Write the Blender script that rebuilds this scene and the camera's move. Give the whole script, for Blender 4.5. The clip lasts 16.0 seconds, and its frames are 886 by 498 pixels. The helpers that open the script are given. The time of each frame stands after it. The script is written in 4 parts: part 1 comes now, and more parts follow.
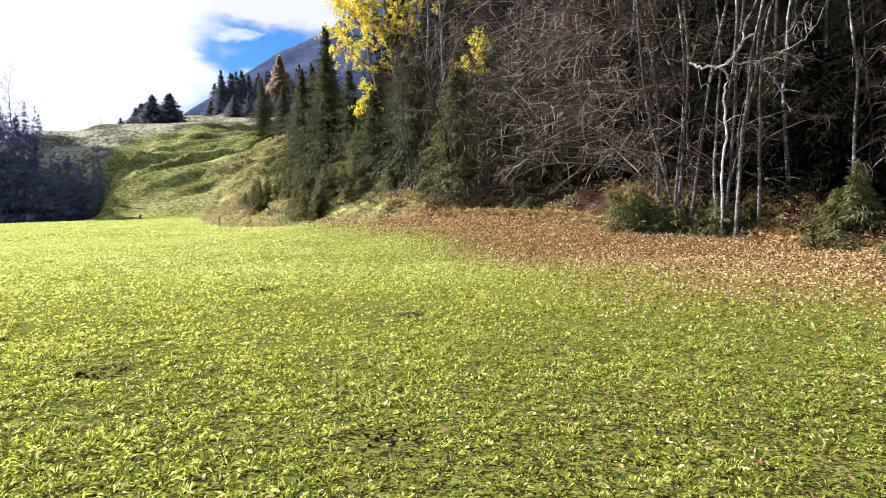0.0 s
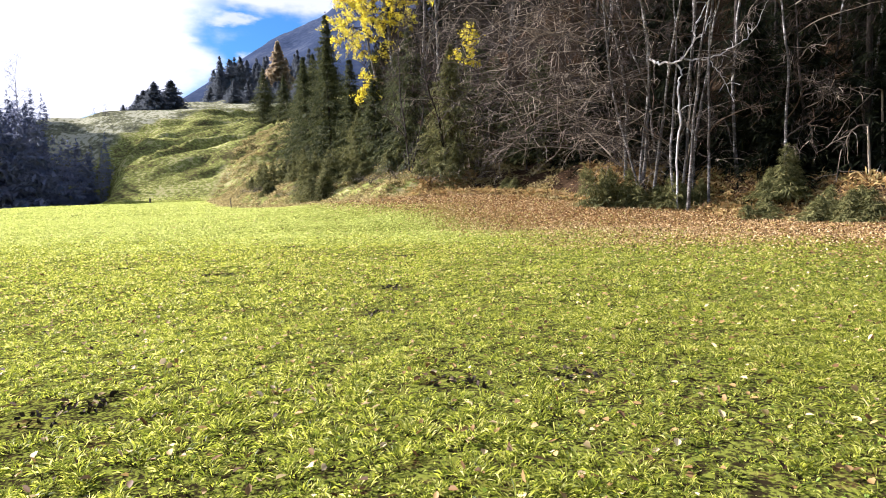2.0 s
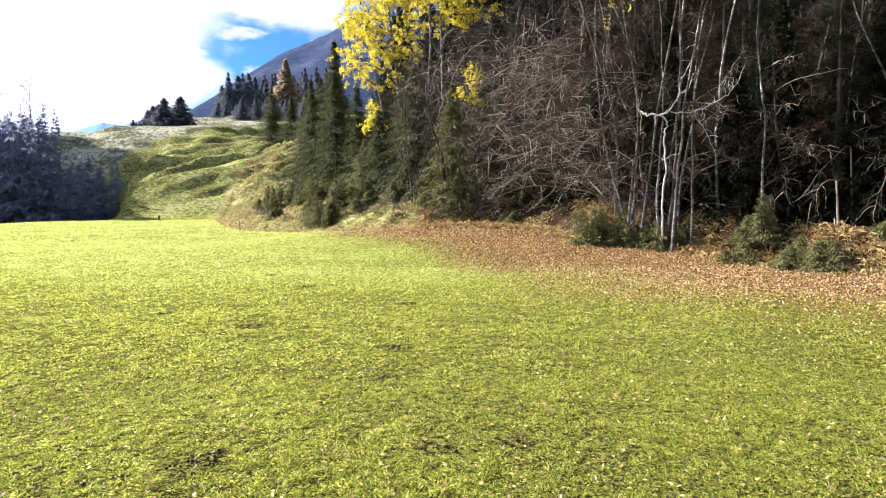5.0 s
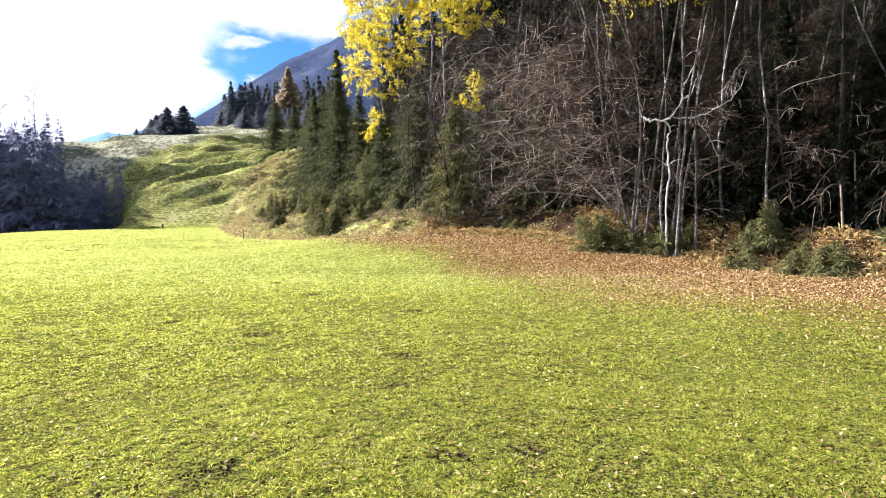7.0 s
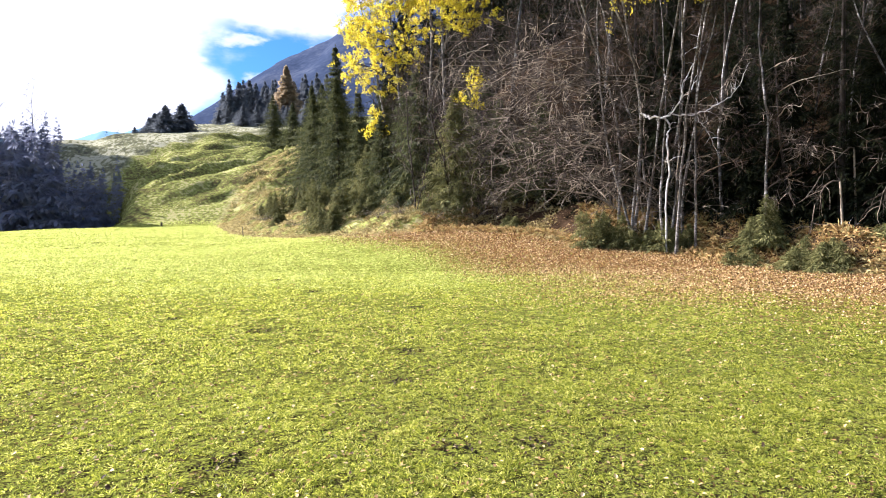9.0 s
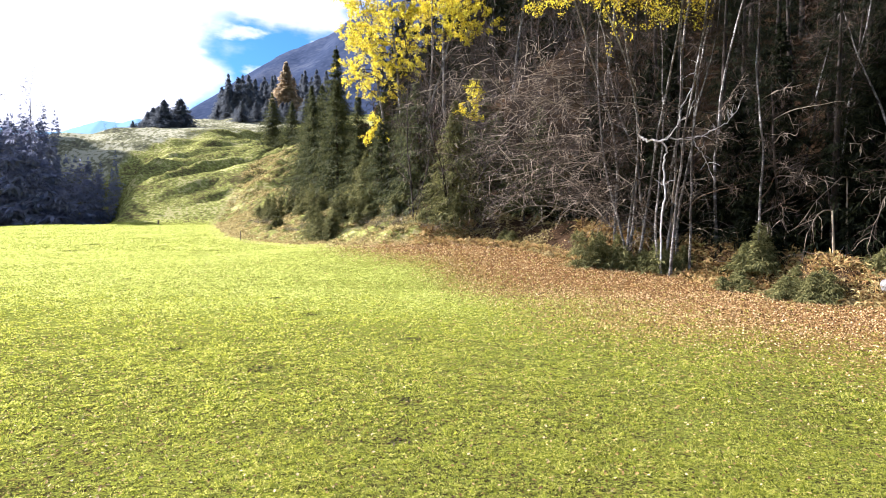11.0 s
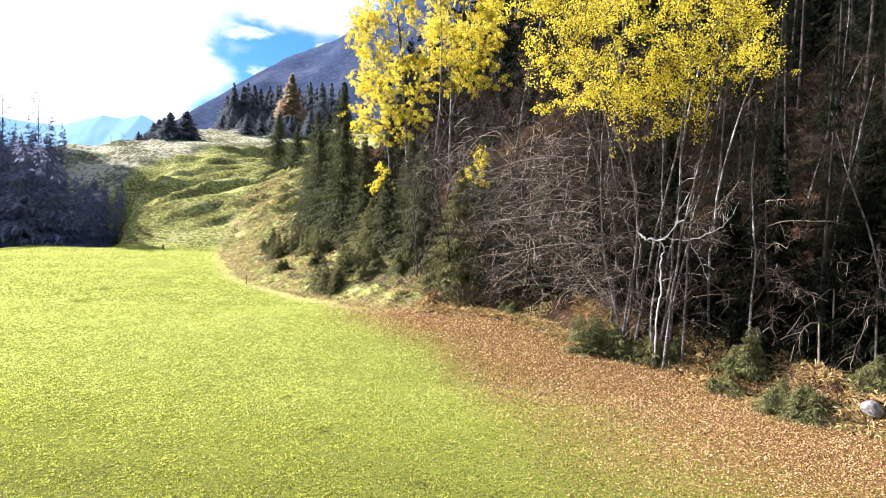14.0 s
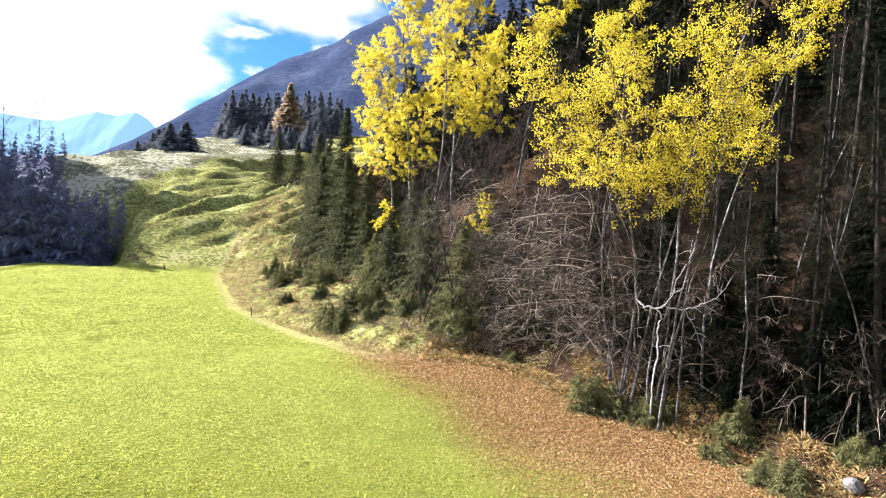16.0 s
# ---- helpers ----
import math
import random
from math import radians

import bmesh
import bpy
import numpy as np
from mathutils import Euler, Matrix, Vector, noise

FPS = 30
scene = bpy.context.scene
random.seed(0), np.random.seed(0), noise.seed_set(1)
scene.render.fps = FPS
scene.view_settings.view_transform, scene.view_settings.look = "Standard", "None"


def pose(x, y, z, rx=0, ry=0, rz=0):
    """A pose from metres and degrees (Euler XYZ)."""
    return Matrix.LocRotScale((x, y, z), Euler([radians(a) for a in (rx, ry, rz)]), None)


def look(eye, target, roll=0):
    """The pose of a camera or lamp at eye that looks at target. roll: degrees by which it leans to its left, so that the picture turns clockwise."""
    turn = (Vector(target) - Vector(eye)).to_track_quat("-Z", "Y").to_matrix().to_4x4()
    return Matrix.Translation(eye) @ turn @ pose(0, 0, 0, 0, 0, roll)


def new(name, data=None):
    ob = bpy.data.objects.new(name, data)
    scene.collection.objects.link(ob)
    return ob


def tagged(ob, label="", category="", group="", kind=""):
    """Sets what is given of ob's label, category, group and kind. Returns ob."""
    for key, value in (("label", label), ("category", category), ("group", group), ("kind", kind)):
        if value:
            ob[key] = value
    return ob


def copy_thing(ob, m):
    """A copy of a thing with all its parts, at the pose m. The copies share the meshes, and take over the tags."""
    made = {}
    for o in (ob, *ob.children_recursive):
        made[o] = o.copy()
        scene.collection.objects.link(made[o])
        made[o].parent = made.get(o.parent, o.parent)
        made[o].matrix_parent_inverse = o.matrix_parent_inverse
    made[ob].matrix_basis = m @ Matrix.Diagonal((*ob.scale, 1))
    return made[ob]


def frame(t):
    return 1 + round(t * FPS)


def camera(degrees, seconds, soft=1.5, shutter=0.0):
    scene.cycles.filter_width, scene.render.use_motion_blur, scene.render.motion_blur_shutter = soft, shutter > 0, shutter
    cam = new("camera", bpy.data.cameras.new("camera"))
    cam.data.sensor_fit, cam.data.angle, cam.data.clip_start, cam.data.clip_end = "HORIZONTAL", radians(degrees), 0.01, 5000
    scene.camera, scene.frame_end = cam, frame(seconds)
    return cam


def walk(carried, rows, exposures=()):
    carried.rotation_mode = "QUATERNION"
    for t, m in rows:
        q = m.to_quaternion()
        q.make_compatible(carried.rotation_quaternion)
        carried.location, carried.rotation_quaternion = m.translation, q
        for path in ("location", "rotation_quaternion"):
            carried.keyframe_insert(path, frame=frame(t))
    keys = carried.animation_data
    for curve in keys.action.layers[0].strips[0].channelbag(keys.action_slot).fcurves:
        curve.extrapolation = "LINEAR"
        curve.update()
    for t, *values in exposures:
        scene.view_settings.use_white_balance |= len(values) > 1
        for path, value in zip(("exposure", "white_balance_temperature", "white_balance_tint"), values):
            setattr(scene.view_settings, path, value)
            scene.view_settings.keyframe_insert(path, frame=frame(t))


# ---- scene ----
cam = camera(72, 16.0, soft=1.0)
PATH = [
    (0.0, look((-0.275, 6.144, 1.536), (-0.229, 16.135, 1.100), -1.46)),
    (0.5, look((-0.199, 5.094, 1.330), (-0.213, 15.093, 1.207), -2.14)),
    (1.0, look((-0.105, 3.998, 1.177), (-0.040, 13.998, 1.171), -2.15)),
    (1.5, look((-0.062, 2.948, 1.113), (0.026, 12.936, 0.632), -2.39)),
    (2.0, look((-0.029, 2.011, 1.090), (0.031, 11.988, 0.415), -1.71)),
    (2.5, look((0.027, 1.361, 1.177), (-0.022, 11.353, 0.796), -1.53)),
    (3.0, look((0.056, 0.726, 1.569), (-0.031, 10.704, 0.910), -0.26)),
    (3.5, look((0.071, 0.373, 1.918), (-0.047, 10.360, 1.426), -1.57)),
    (4.0, look((0.109, 0.133, 2.076), (0.128, 10.124, 1.653), -0.40)),
    (6.5, look((0.007, -0.013, 2.140), (0.075, 9.981, 1.799), -0.51)),
    (7.0, look((0.000, -0.001, 2.142), (0.002, 9.995, 1.843), -0.79)),
    (7.5, look((-0.025, 0.005, 2.117), (0.155, 9.998, 1.774), -1.45)),
    (8.0, look((-0.063, -0.005, 2.073), (0.032, 9.989, 1.742), -1.32)),
    (10.5, look((-0.092, -0.153, 2.476), (-0.060, 9.842, 2.144), -0.24)),
    (11.0, look((-0.148, -0.324, 3.095), (-0.057, 9.669, 2.731), 0.46)),
    (11.5, look((-0.244, -0.470, 3.682), (-0.110, 9.526, 3.410), 0.23)),
    (12.0, look((-0.229, -0.504, 4.765), (-0.103, 9.490, 4.469), 0.44)),
    (12.5, look((-0.311, -0.665, 5.508), (-0.136, 9.329, 5.195), 0.60)),
    (13.0, look((-0.443, -0.903, 6.212), (-0.266, 9.092, 5.939), 1.15)),
    (13.5, look((-0.572, -1.217, 6.843), (-0.409, 8.778, 6.577), 1.63)),
    (14.0, look((-0.716, -1.577, 7.486), (-0.585, 8.419, 7.234), 2.62)),
    (14.5, look((-0.926, -1.899, 8.250), (-0.739, 8.096, 8.021), 2.93)),
    (15.0, look((-1.211, -2.307, 9.123), (-0.957, 7.679, 8.653), 3.46)),
    (15.5, look((-1.515, -2.685, 9.879), (-1.259, 7.304, 9.478), 2.86)),
    (16.0, look((-1.889, -3.111, 10.814), (-1.635, 6.884, 10.644), 3.92)),
]
walk(cam, PATH, [(0.0, 1.65, 5600, 23), (3.5, 1.85, 5600, 23), (8.0, 1.97, 5600, 23), (12.0, 2.08, 5600, 23), (16.0, 2.1, 5600, 23)])

# ---- sky, sun, exposure ----
SUN_AZ, SUN_EL = radians(68), radians(29)  # to the left of +y, above the horizon
SUN_DIR = Vector((-math.sin(SUN_AZ) * math.cos(SUN_EL), math.cos(SUN_AZ) * math.cos(SUN_EL), math.sin(SUN_EL)))

world = bpy.data.worlds.new("sky")
scene.world = world
world.use_nodes = True
wn, wl = world.node_tree.nodes, world.node_tree.links
wn.clear()
sky = wn.new("ShaderNodeTexSky")
sky.sky_type, sky.sun_disc = "NISHITA", False
sky.sun_elevation, sky.sun_rotation = SUN_EL, -SUN_AZ
sky.air_density, sky.dust_density, sky.ozone_density = 1.0, 0.4, 2.0
coord = wn.new("ShaderNodeTexCoord")


def sky_math(op, a, b=0.0, c=0.0):
    node = wn.new("ShaderNodeMath")
    node.operation = op
    for k, v in enumerate((a, b, c)):
        if isinstance(v, (int, float)):
            node.inputs[k].default_value = v
        else:
            wl.new(v, node.inputs[k])
    return node.outputs[0]


def sky_step(value, low, high):
    node = wn.new("ShaderNodeMapRange")
    node.interpolation_type = "SMOOTHSTEP"
    node.inputs["From Min"].default_value, node.inputs["From Max"].default_value = low, high
    wl.new(value, node.inputs["Value"])
    return node.outputs["Result"]


def sky_grain(scale, detail, flat):
    stretch = wn.new("ShaderNodeMapping")
    stretch.inputs["Scale"].default_value = (1.0, 1.0, flat)
    stretch.inputs["Location"].default_value = (0.35, 0.0, 0.1)
    wl.new(coord.outputs["Generated"], stretch.inputs["Vector"])
    node = wn.new("ShaderNodeTexNoise")
    node.inputs["Scale"].default_value, node.inputs["Detail"].default_value = scale, detail
    wl.new(stretch.outputs["Vector"], node.inputs["Vector"])
    return node.outputs["Fac"]


def sky_mix(fac, a, colour):
    node = wn.new("ShaderNodeMix")
    node.data_type = "RGBA"
    wl.new(fac, node.inputs[0])
    wl.new(a, node.inputs[6])
    node.inputs[7].default_value = (*colour, 1)
    return node.outputs[2]


axes = wn.new("ShaderNodeSeparateXYZ")
wl.new(coord.outputs["Generated"], axes.inputs[0])
ragged = sky_math("SUBTRACT", sky_grain(9.0, 6, 2.2), 0.5)
aside = sky_math("MULTIPLY_ADD", ragged, 0.22, sky_math("ARCTAN2", axes.outputs[0], axes.outputs[1]))  # from +y to the right
height = sky_math("MULTIPLY_ADD", ragged, 0.16, axes.outputs[2])
# white haze towards the sun, a bank of cloud over the mountain, clear sky between and broken cloud elsewhere
haze = sky_math("MULTIPLY", sky_step(aside, -0.315, -0.40), sky_step(aside, -1.75, -1.35))
bank = sky_math("MULTIPLY", sky_step(height, 0.285, 0.32), sky_step(aside, -0.08, -0.14))
broken = sky_math("MULTIPLY", sky_step(sky_grain(3.1, 7, 2.6), 0.50, 0.66), sky_step(aside, -0.05, 0.25))
broken = sky_math("MULTIPLY", broken, 0.45)
wisps = sky_math("MULTIPLY", sky_step(sky_grain(14.0, 5, 2.5), 0.56, 0.70), 0.8)
cover = sky_math("MAXIMUM", sky_math("MAXIMUM", bank, broken), wisps)
clear = wn.new("ShaderNodeMix")
clear.data_type, clear.blend_type = "RGBA", "MULTIPLY"
clear.inputs[0].default_value = 1.0
clear.inputs[7].default_value = (0.50, 0.95, 1.2, 1)
wl.new(sky.outputs["Color"], clear.inputs[6])
back = wn.new("ShaderNodeBackground")
back.inputs["Strength"].default_value = 0.036
wout = wn.new("ShaderNodeOutputWorld")
wl.new(sky_mix(haze, sky_mix(cover, clear.outputs[2], (8.4, 8.5, 8.7)), (10.0, 10.0, 10.0)), back.inputs["Color"])
wl.new(back.outputs["Background"], wout.inputs["Surface"])

sun_data = bpy.data.lights.new("sun", "SUN")
sun_data.energy, sun_data.angle, sun_data.color = 5.0, radians(0.6), (1.0, 0.93, 0.80)
sun = new("sun", sun_data)
sun.matrix_world = look(SUN_DIR * 300, (0, 0, 0))

# ---- materials ----
def material(name, colours, scale=3.0, rough=0.85, bump=0.3, bump_scale=None, island=0.0, translucent=0.0, stretch=(1, 1, 1), spec=0.3, fine=9.0):
    """Grain at two scales between the colours, relief, a spread from piece to piece, and light passing through leaves."""
    m = bpy.data.materials.new(name)
    m.use_nodes = True
    n, l = m.node_tree.nodes, m.node_tree.links
    p = n["Principled BSDF"]
    p.inputs["Roughness"].default_value = rough
    p.inputs["Specular IOR Level"].default_value = spec
    tc, mp = n.new("ShaderNodeTexCoord"), n.new("ShaderNodeMapping")
    mp.inputs["Scale"].default_value = stretch
    l.new(tc.outputs["Object"], mp.inputs["Vector"])
    big, small = n.new("ShaderNodeTexNoise"), n.new("ShaderNodeTexNoise")
    big.inputs["Scale"].default_value, big.inputs["Detail"].default_value = scale, 6
    small.inputs["Scale"].default_value, small.inputs["Detail"].default_value = scale * fine, 4
    l.new(mp.outputs["Vector"], big.inputs["Vector"])
    l.new(mp.outputs["Vector"], small.inputs["Vector"])
    add = n.new("ShaderNodeMath")
    add.operation = "MULTIPLY_ADD"
    add.inputs[1].default_value = 0.5
    half = n.new("ShaderNodeMath")
    half.operation = "MULTIPLY"
    half.inputs[1].default_value = 0.5
    l.new(small.outputs["Fac"], half.inputs[0])
    l.new(big.outputs["Fac"], add.inputs[0])
    l.new(half.outputs[0], add.inputs[2])
    fac = add.outputs[0]
    if island:
        geo = n.new("ShaderNodeNewGeometry")
        mixf = n.new("ShaderNodeMix")
        mixf.inputs[0].default_value = island
        l.new(fac, mixf.inputs[2])
        l.new(geo.outputs["Random Per Island"], mixf.inputs[3])
        fac = mixf.outputs[0]
    ramp = n.new("ShaderNodeValToRGB")
    lo, hi = (0.3, 0.7) if not island else (0.3 - 0.28 * island, 0.7 + 0.28 * island)
    e = ramp.color_ramp.elements
    while len(e) < len(colours):
        e.new(0.5)
    for i, c in enumerate(colours):
        e[i].position = lo + (hi - lo) * i / max(1, len(colours) - 1)
        e[i].color = (*c, 1)
    l.new(fac, ramp.inputs["Fac"])
    l.new(ramp.outputs["Color"], p.inputs["Base Color"])
    if bump:
        b = n.new("ShaderNodeBump")
        b.inputs["Strength"].default_value, b.inputs["Distance"].default_value = bump, 0.05
        l.new(small.outputs["Fac"], b.inputs["Height"])
        l.new(b.outputs["Normal"], p.inputs["Normal"])
    if translucent:
        t = n.new("ShaderNodeBsdfTranslucent")
        l.new(ramp.outputs["Color"], t.inputs["Color"])
        mx = n.new("ShaderNodeMixShader")
        mx.inputs[0].default_value = translucent
        l.new(p.outputs["BSDF"], mx.inputs[1])
        l.new(t.outputs["BSDF"], mx.inputs[2])
        l.new(mx.outputs[0], n["Material Output"].inputs["Surface"])
    return m


def ground_material():
    """Meadow turf, fallen leaves and forest soil, laid out by the sheet's own cover values."""
    m = bpy.data.materials.new("meadow_and_forest_floor")
    m.use_nodes = True
    n, l = m.node_tree.nodes, m.node_tree.links
    p = n["Principled BSDF"]
    p.inputs["Roughness"].default_value, p.inputs["Specular IOR Level"].default_value = 1.0, 0.0
    tc = n.new("ShaderNodeTexCoord")

    def grain(scale, detail=6):
        t = n.new("ShaderNodeTexNoise")
        t.inputs["Scale"].default_value, t.inputs["Detail"].default_value = scale, detail
        l.new(tc.outputs["Object"], t.inputs["Vector"])
        return t.outputs["Fac"]

    def ramp(fac, stops):
        r = n.new("ShaderNodeValToRGB")
        e = r.color_ramp.elements
        while len(e) < len(stops):
            e.new(0.5)
        for i, (at, c) in enumerate(stops):
            e[i].position, e[i].color = at, (*c, 1)
        l.new(fac, r.inputs["Fac"])
        return r.outputs["Color"]

    def blend(fac, a, b):
        x = n.new("ShaderNodeMix")
        x.data_type = "RGBA"
        l.new(fac, x.inputs[0])
        l.new(a, x.inputs[6])
        l.new(b, x.inputs[7])
        return x.outputs[2]

    def cover(name, soft, scale=0.9, wide=0.15):
        a = n.new("ShaderNodeAttribute")
        a.attribute_name = name
        s = n.new("ShaderNodeMath")
        s.operation = "MULTIPLY_ADD"
        l.new(grain(scale, 8), s.inputs[0])
        s.inputs[1].default_value = soft
        l.new(a.outputs["Fac"], s.inputs[2])
        r = n.new("ShaderNodeMapRange")
        r.inputs["From Min"].default_value, r.inputs["From Max"].default_value = 0.5 - wide + soft * 0.5, 0.5 + wide + soft * 0.5
        l.new(s.outputs[0], r.inputs["Value"])
        return r.outputs["Result"]

    def joint(a, b, k):
        s = n.new("ShaderNodeMath")
        s.operation = "MULTIPLY_ADD"
        s.inputs[1].default_value = k
        l.new(a, s.inputs[0])
        l.new(b, s.inputs[2])
        return s.outputs[0]

    fine = grain(14, 5)
    turf = ramp(joint(fine, joint(grain(0.35, 5), grain(48, 3), 0.15), 0.7), [(0.8, GRASS_DARK), (0.92, GRASS_MID), (1.0, GRASS_LIGHT)])
    sward = ramp(joint(fine, joint(grain(0.35, 5), grain(48, 3), 0.15), 0.7), [(0.75, (0.055, 0.065, 0.012)), (0.92, (0.13, 0.15, 0.022)), (1.05, (0.22, 0.24, 0.04))])
    turf = blend(cover("lush", 0.2, 0.6, 0.5), turf, sward)
    rough_grass = ramp(joint(grain(0.12, 8), grain(1.8, 7), 0.8), [(0.70, (0.085, 0.07, 0.032)), (0.86, (0.16, 0.165, 0.048)), (1.0, (0.26, 0.285, 0.07)), (1.16, (0.34, 0.31, 0.14))])
    bleached = ramp(joint(grain(0.10, 8), grain(1.1, 7), 0.8), [(0.72, (0.085, 0.085, 0.06)), (0.90, (0.18, 0.18, 0.095)), (1.12, (0.36, 0.35, 0.24))])
    rough_grass = blend(cover("bleached", 0.3, 0.3), rough_grass, bleached)
    leaves = ramp(grain(22, 4), [(0.34, (0.030, 0.014, 0.006)), (0.50, (0.13, 0.06, 0.022)), (0.68, (0.42, 0.25, 0.10))])
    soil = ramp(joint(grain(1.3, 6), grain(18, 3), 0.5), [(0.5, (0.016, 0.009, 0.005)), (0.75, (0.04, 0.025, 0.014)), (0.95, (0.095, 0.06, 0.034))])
    col = blend(cover("hill", 0.3), turf, rough_grass)
    straw = ramp(grain(9, 6), [(0.35, (0.12, 0.10, 0.04)), (0.65, (0.42, 0.36, 0.17))])
    col = blend(cover("track", 0.5, 2.5, 0.3), col, straw)
    col = blend(cover("litter", 1.5, 5.0, 0.4), col, leaves)
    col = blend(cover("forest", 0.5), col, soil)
    l.new(col, p.inputs["Base Color"])
    b = n.new("ShaderNodeBump")
    b.inputs["Strength"].default_value, b.inputs["Distance"].default_value = 0.3, 0.04
    l.new(joint(grain(5, 6), fine, 1.2), b.inputs["Height"])
    l.new(b.outputs["Normal"], p.inputs["Normal"])
    return m


GRASS_DARK, GRASS_MID, GRASS_LIGHT = (0.020, 0.015, 0.007), (0.060, 0.062, 0.013), (0.15, 0.165, 0.024)
M_GROUND = ground_material()
M_BLADE = material("grass_blades", [(0.035, 0.034, 0.008), (0.165, 0.21, 0.018), (0.45, 0.465, 0.048), (0.88, 0.81, 0.28)], 3.2, 0.5, 0, island=0.5, translucent=0.62, spec=0.25, fine=3.5)
M_WEED = material("meadow_weeds", [(0.03, 0.06, 0.010), (0.22, 0.32, 0.035), (0.60, 0.62, 0.16)], 3.0, 0.5, 0, island=0.5, translucent=0.4, spec=0.25, fine=4)
M_LITTER = material("fallen_leaves", [(0.036, 0.017, 0.007), (0.22, 0.12, 0.036), (0.45, 0.285, 0.10), (0.78, 0.61, 0.33)], 0.7, 0.7, 0, island=0.95, translucent=0.2, spec=0.3)
M_YELLOW = material("yellow_aspen_leaves", [(0.30, 0.21, 0.006), (0.78, 0.65, 0.016), (0.94, 0.88, 0.10)], 0.8, 0.5, 0, island=0.8, translucent=0.5)
# Larch orange, paled in the base colour for the hazy distance.
M_LARCH = material("orange_larch_needles", [(0.38, 0.30, 0.19), (0.50, 0.41, 0.27)], 0.8, 0.9, 0, island=0.5, translucent=0.4, spec=0.0)
# Forest shade is put into the first needle colour, sunlight into the young one.
M_NEEDLE = material("shaded_spruce_needles", [(0.003, 0.005, 0.0025), (0.010, 0.013, 0.006), (0.030, 0.034, 0.012)], 0.9, 0.85, 0, island=0.6, translucent=0.15, spec=0.08)
M_NEEDLE_LIT = material("sunlit_young_needles", [(0.045, 0.05, 0.016), (0.14, 0.14, 0.048), (0.31, 0.29, 0.11)], 0.9, 0.8, 0, island=0.6, translucent=0.25, spec=0.15)
# Far needles are greyed and blued in colour to stand for haze.
M_FARNEEDLE = material("haze_tinted_conifer_needles", [(0.11, 0.125, 0.14), (0.145, 0.16, 0.175), (0.19, 0.205, 0.22)], 0.5, 0.95, 0, island=0.4, translucent=0.3, spec=0.0)
# Blue haze and glare are put into the valley needles' base colour.
M_VALLEY = material("haze_tinted_valley_wood", [(0.19, 0.205, 0.275), (0.215, 0.23, 0.30), (0.24, 0.255, 0.325)], 0.3, 1.0, 0, island=0.1, translucent=0.4, spec=0.0)
M_BIRCH = material("pale_bark", [(0.020, 0.016, 0.013), (0.11, 0.098, 0.082), (0.62, 0.59, 0.54)], 1.4, 0.8, 0.5, stretch=(1, 1, 1.6), fine=6)
M_BARK = material("dark_bark", [(0.012, 0.009, 0.007), (0.036, 0.027, 0.020), (0.085, 0.066, 0.048)], 3.0, 0.9, 0.6, stretch=(2, 2, 0.5))
# Twigs carry the thicket's shade in their colour, shrub stems the sun in theirs.
M_TWIG = material("grey_brown_twigs", [(0.008, 0.005, 0.003), (0.026, 0.016, 0.008), (0.105, 0.070, 0.038)], 1.5, 0.8, 0.2, island=0.6)
M_STEM = material("pale_shrub_stems", [(0.014, 0.009, 0.006), (0.075, 0.054, 0.036), (0.46, 0.38, 0.27)], 1.5, 0.8, 0.2, island=0.75)
M_DEAD = material("bleached_dead_wood", [(0.36, 0.34, 0.30), (0.60, 0.57, 0.53), (0.78, 0.76, 0.72)], 4.0, 0.8, 0.3)
M_DRY = material("dry_grass", [(0.12, 0.085, 0.032), (0.34, 0.27, 0.10), (0.58, 0.49, 0.23)], 0.8, 0.8, 0, island=0.8, translucent=0.4)
M_ROCK = material("grey_rock", [(0.030, 0.026, 0.023), (0.20, 0.185, 0.165), (0.62, 0.59, 0.55)], 7.0, 0.9, 0.9)
M_SOIL = material("dark_soil", [(0.02, 0.014, 0.009), (0.05, 0.035, 0.022), (0.10, 0.07, 0.045)], 6.0, 0.95, 0.6, island=0.5)
M_POST = material("weathered_wood", [(0.05, 0.04, 0.03), (0.11, 0.09, 0.07), (0.18, 0.155, 0.125)], 6.0, 0.9, 0.5, stretch=(4, 4, 0.6))
# Distance haze is mixed into the mountain's base colour as blue.
M_MOUNT = material("hazed_wooded_mountain", [(0.020, 0.030, 0.056), (0.040, 0.053, 0.088), (0.082, 0.094, 0.125)], 0.006, 1.0, 0.0, fine=14, spec=0.0)
M_BRACKEN = material("brown_undergrowth", [(0.09, 0.048, 0.018), (0.30, 0.18, 0.06), (0.52, 0.36, 0.14), (0.28, 0.27, 0.08)], 0.8, 0.8, 0, island=0.8, translucent=0.3)
M_FAR = material("haze_tinted_far_range", [(0.08, 0.12, 0.15), (0.11, 0.15, 0.18)], 0.002, 1.0, 0.0, spec=0.0)

M_HILL = material("tussocky_hill_grass", [(0.09, 0.095, 0.03), (0.21, 0.225, 0.06), (0.38, 0.36, 0.16)], 0.15, 0.9, 0, island=0.5, translucent=0.3, spec=0.05)
# the far range's bright haze is put in as blue colour and glow
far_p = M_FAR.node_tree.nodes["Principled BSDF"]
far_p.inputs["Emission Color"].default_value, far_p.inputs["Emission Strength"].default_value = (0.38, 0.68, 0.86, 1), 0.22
M_SWARD = material("distant_sward", [(0.12, 0.15, 0.025), (0.40, 0.44, 0.09), (0.64, 0.65, 0.22)], 1.3, 0.6, 0, island=0.4, translucent=0.66, spec=0.2, fine=4)
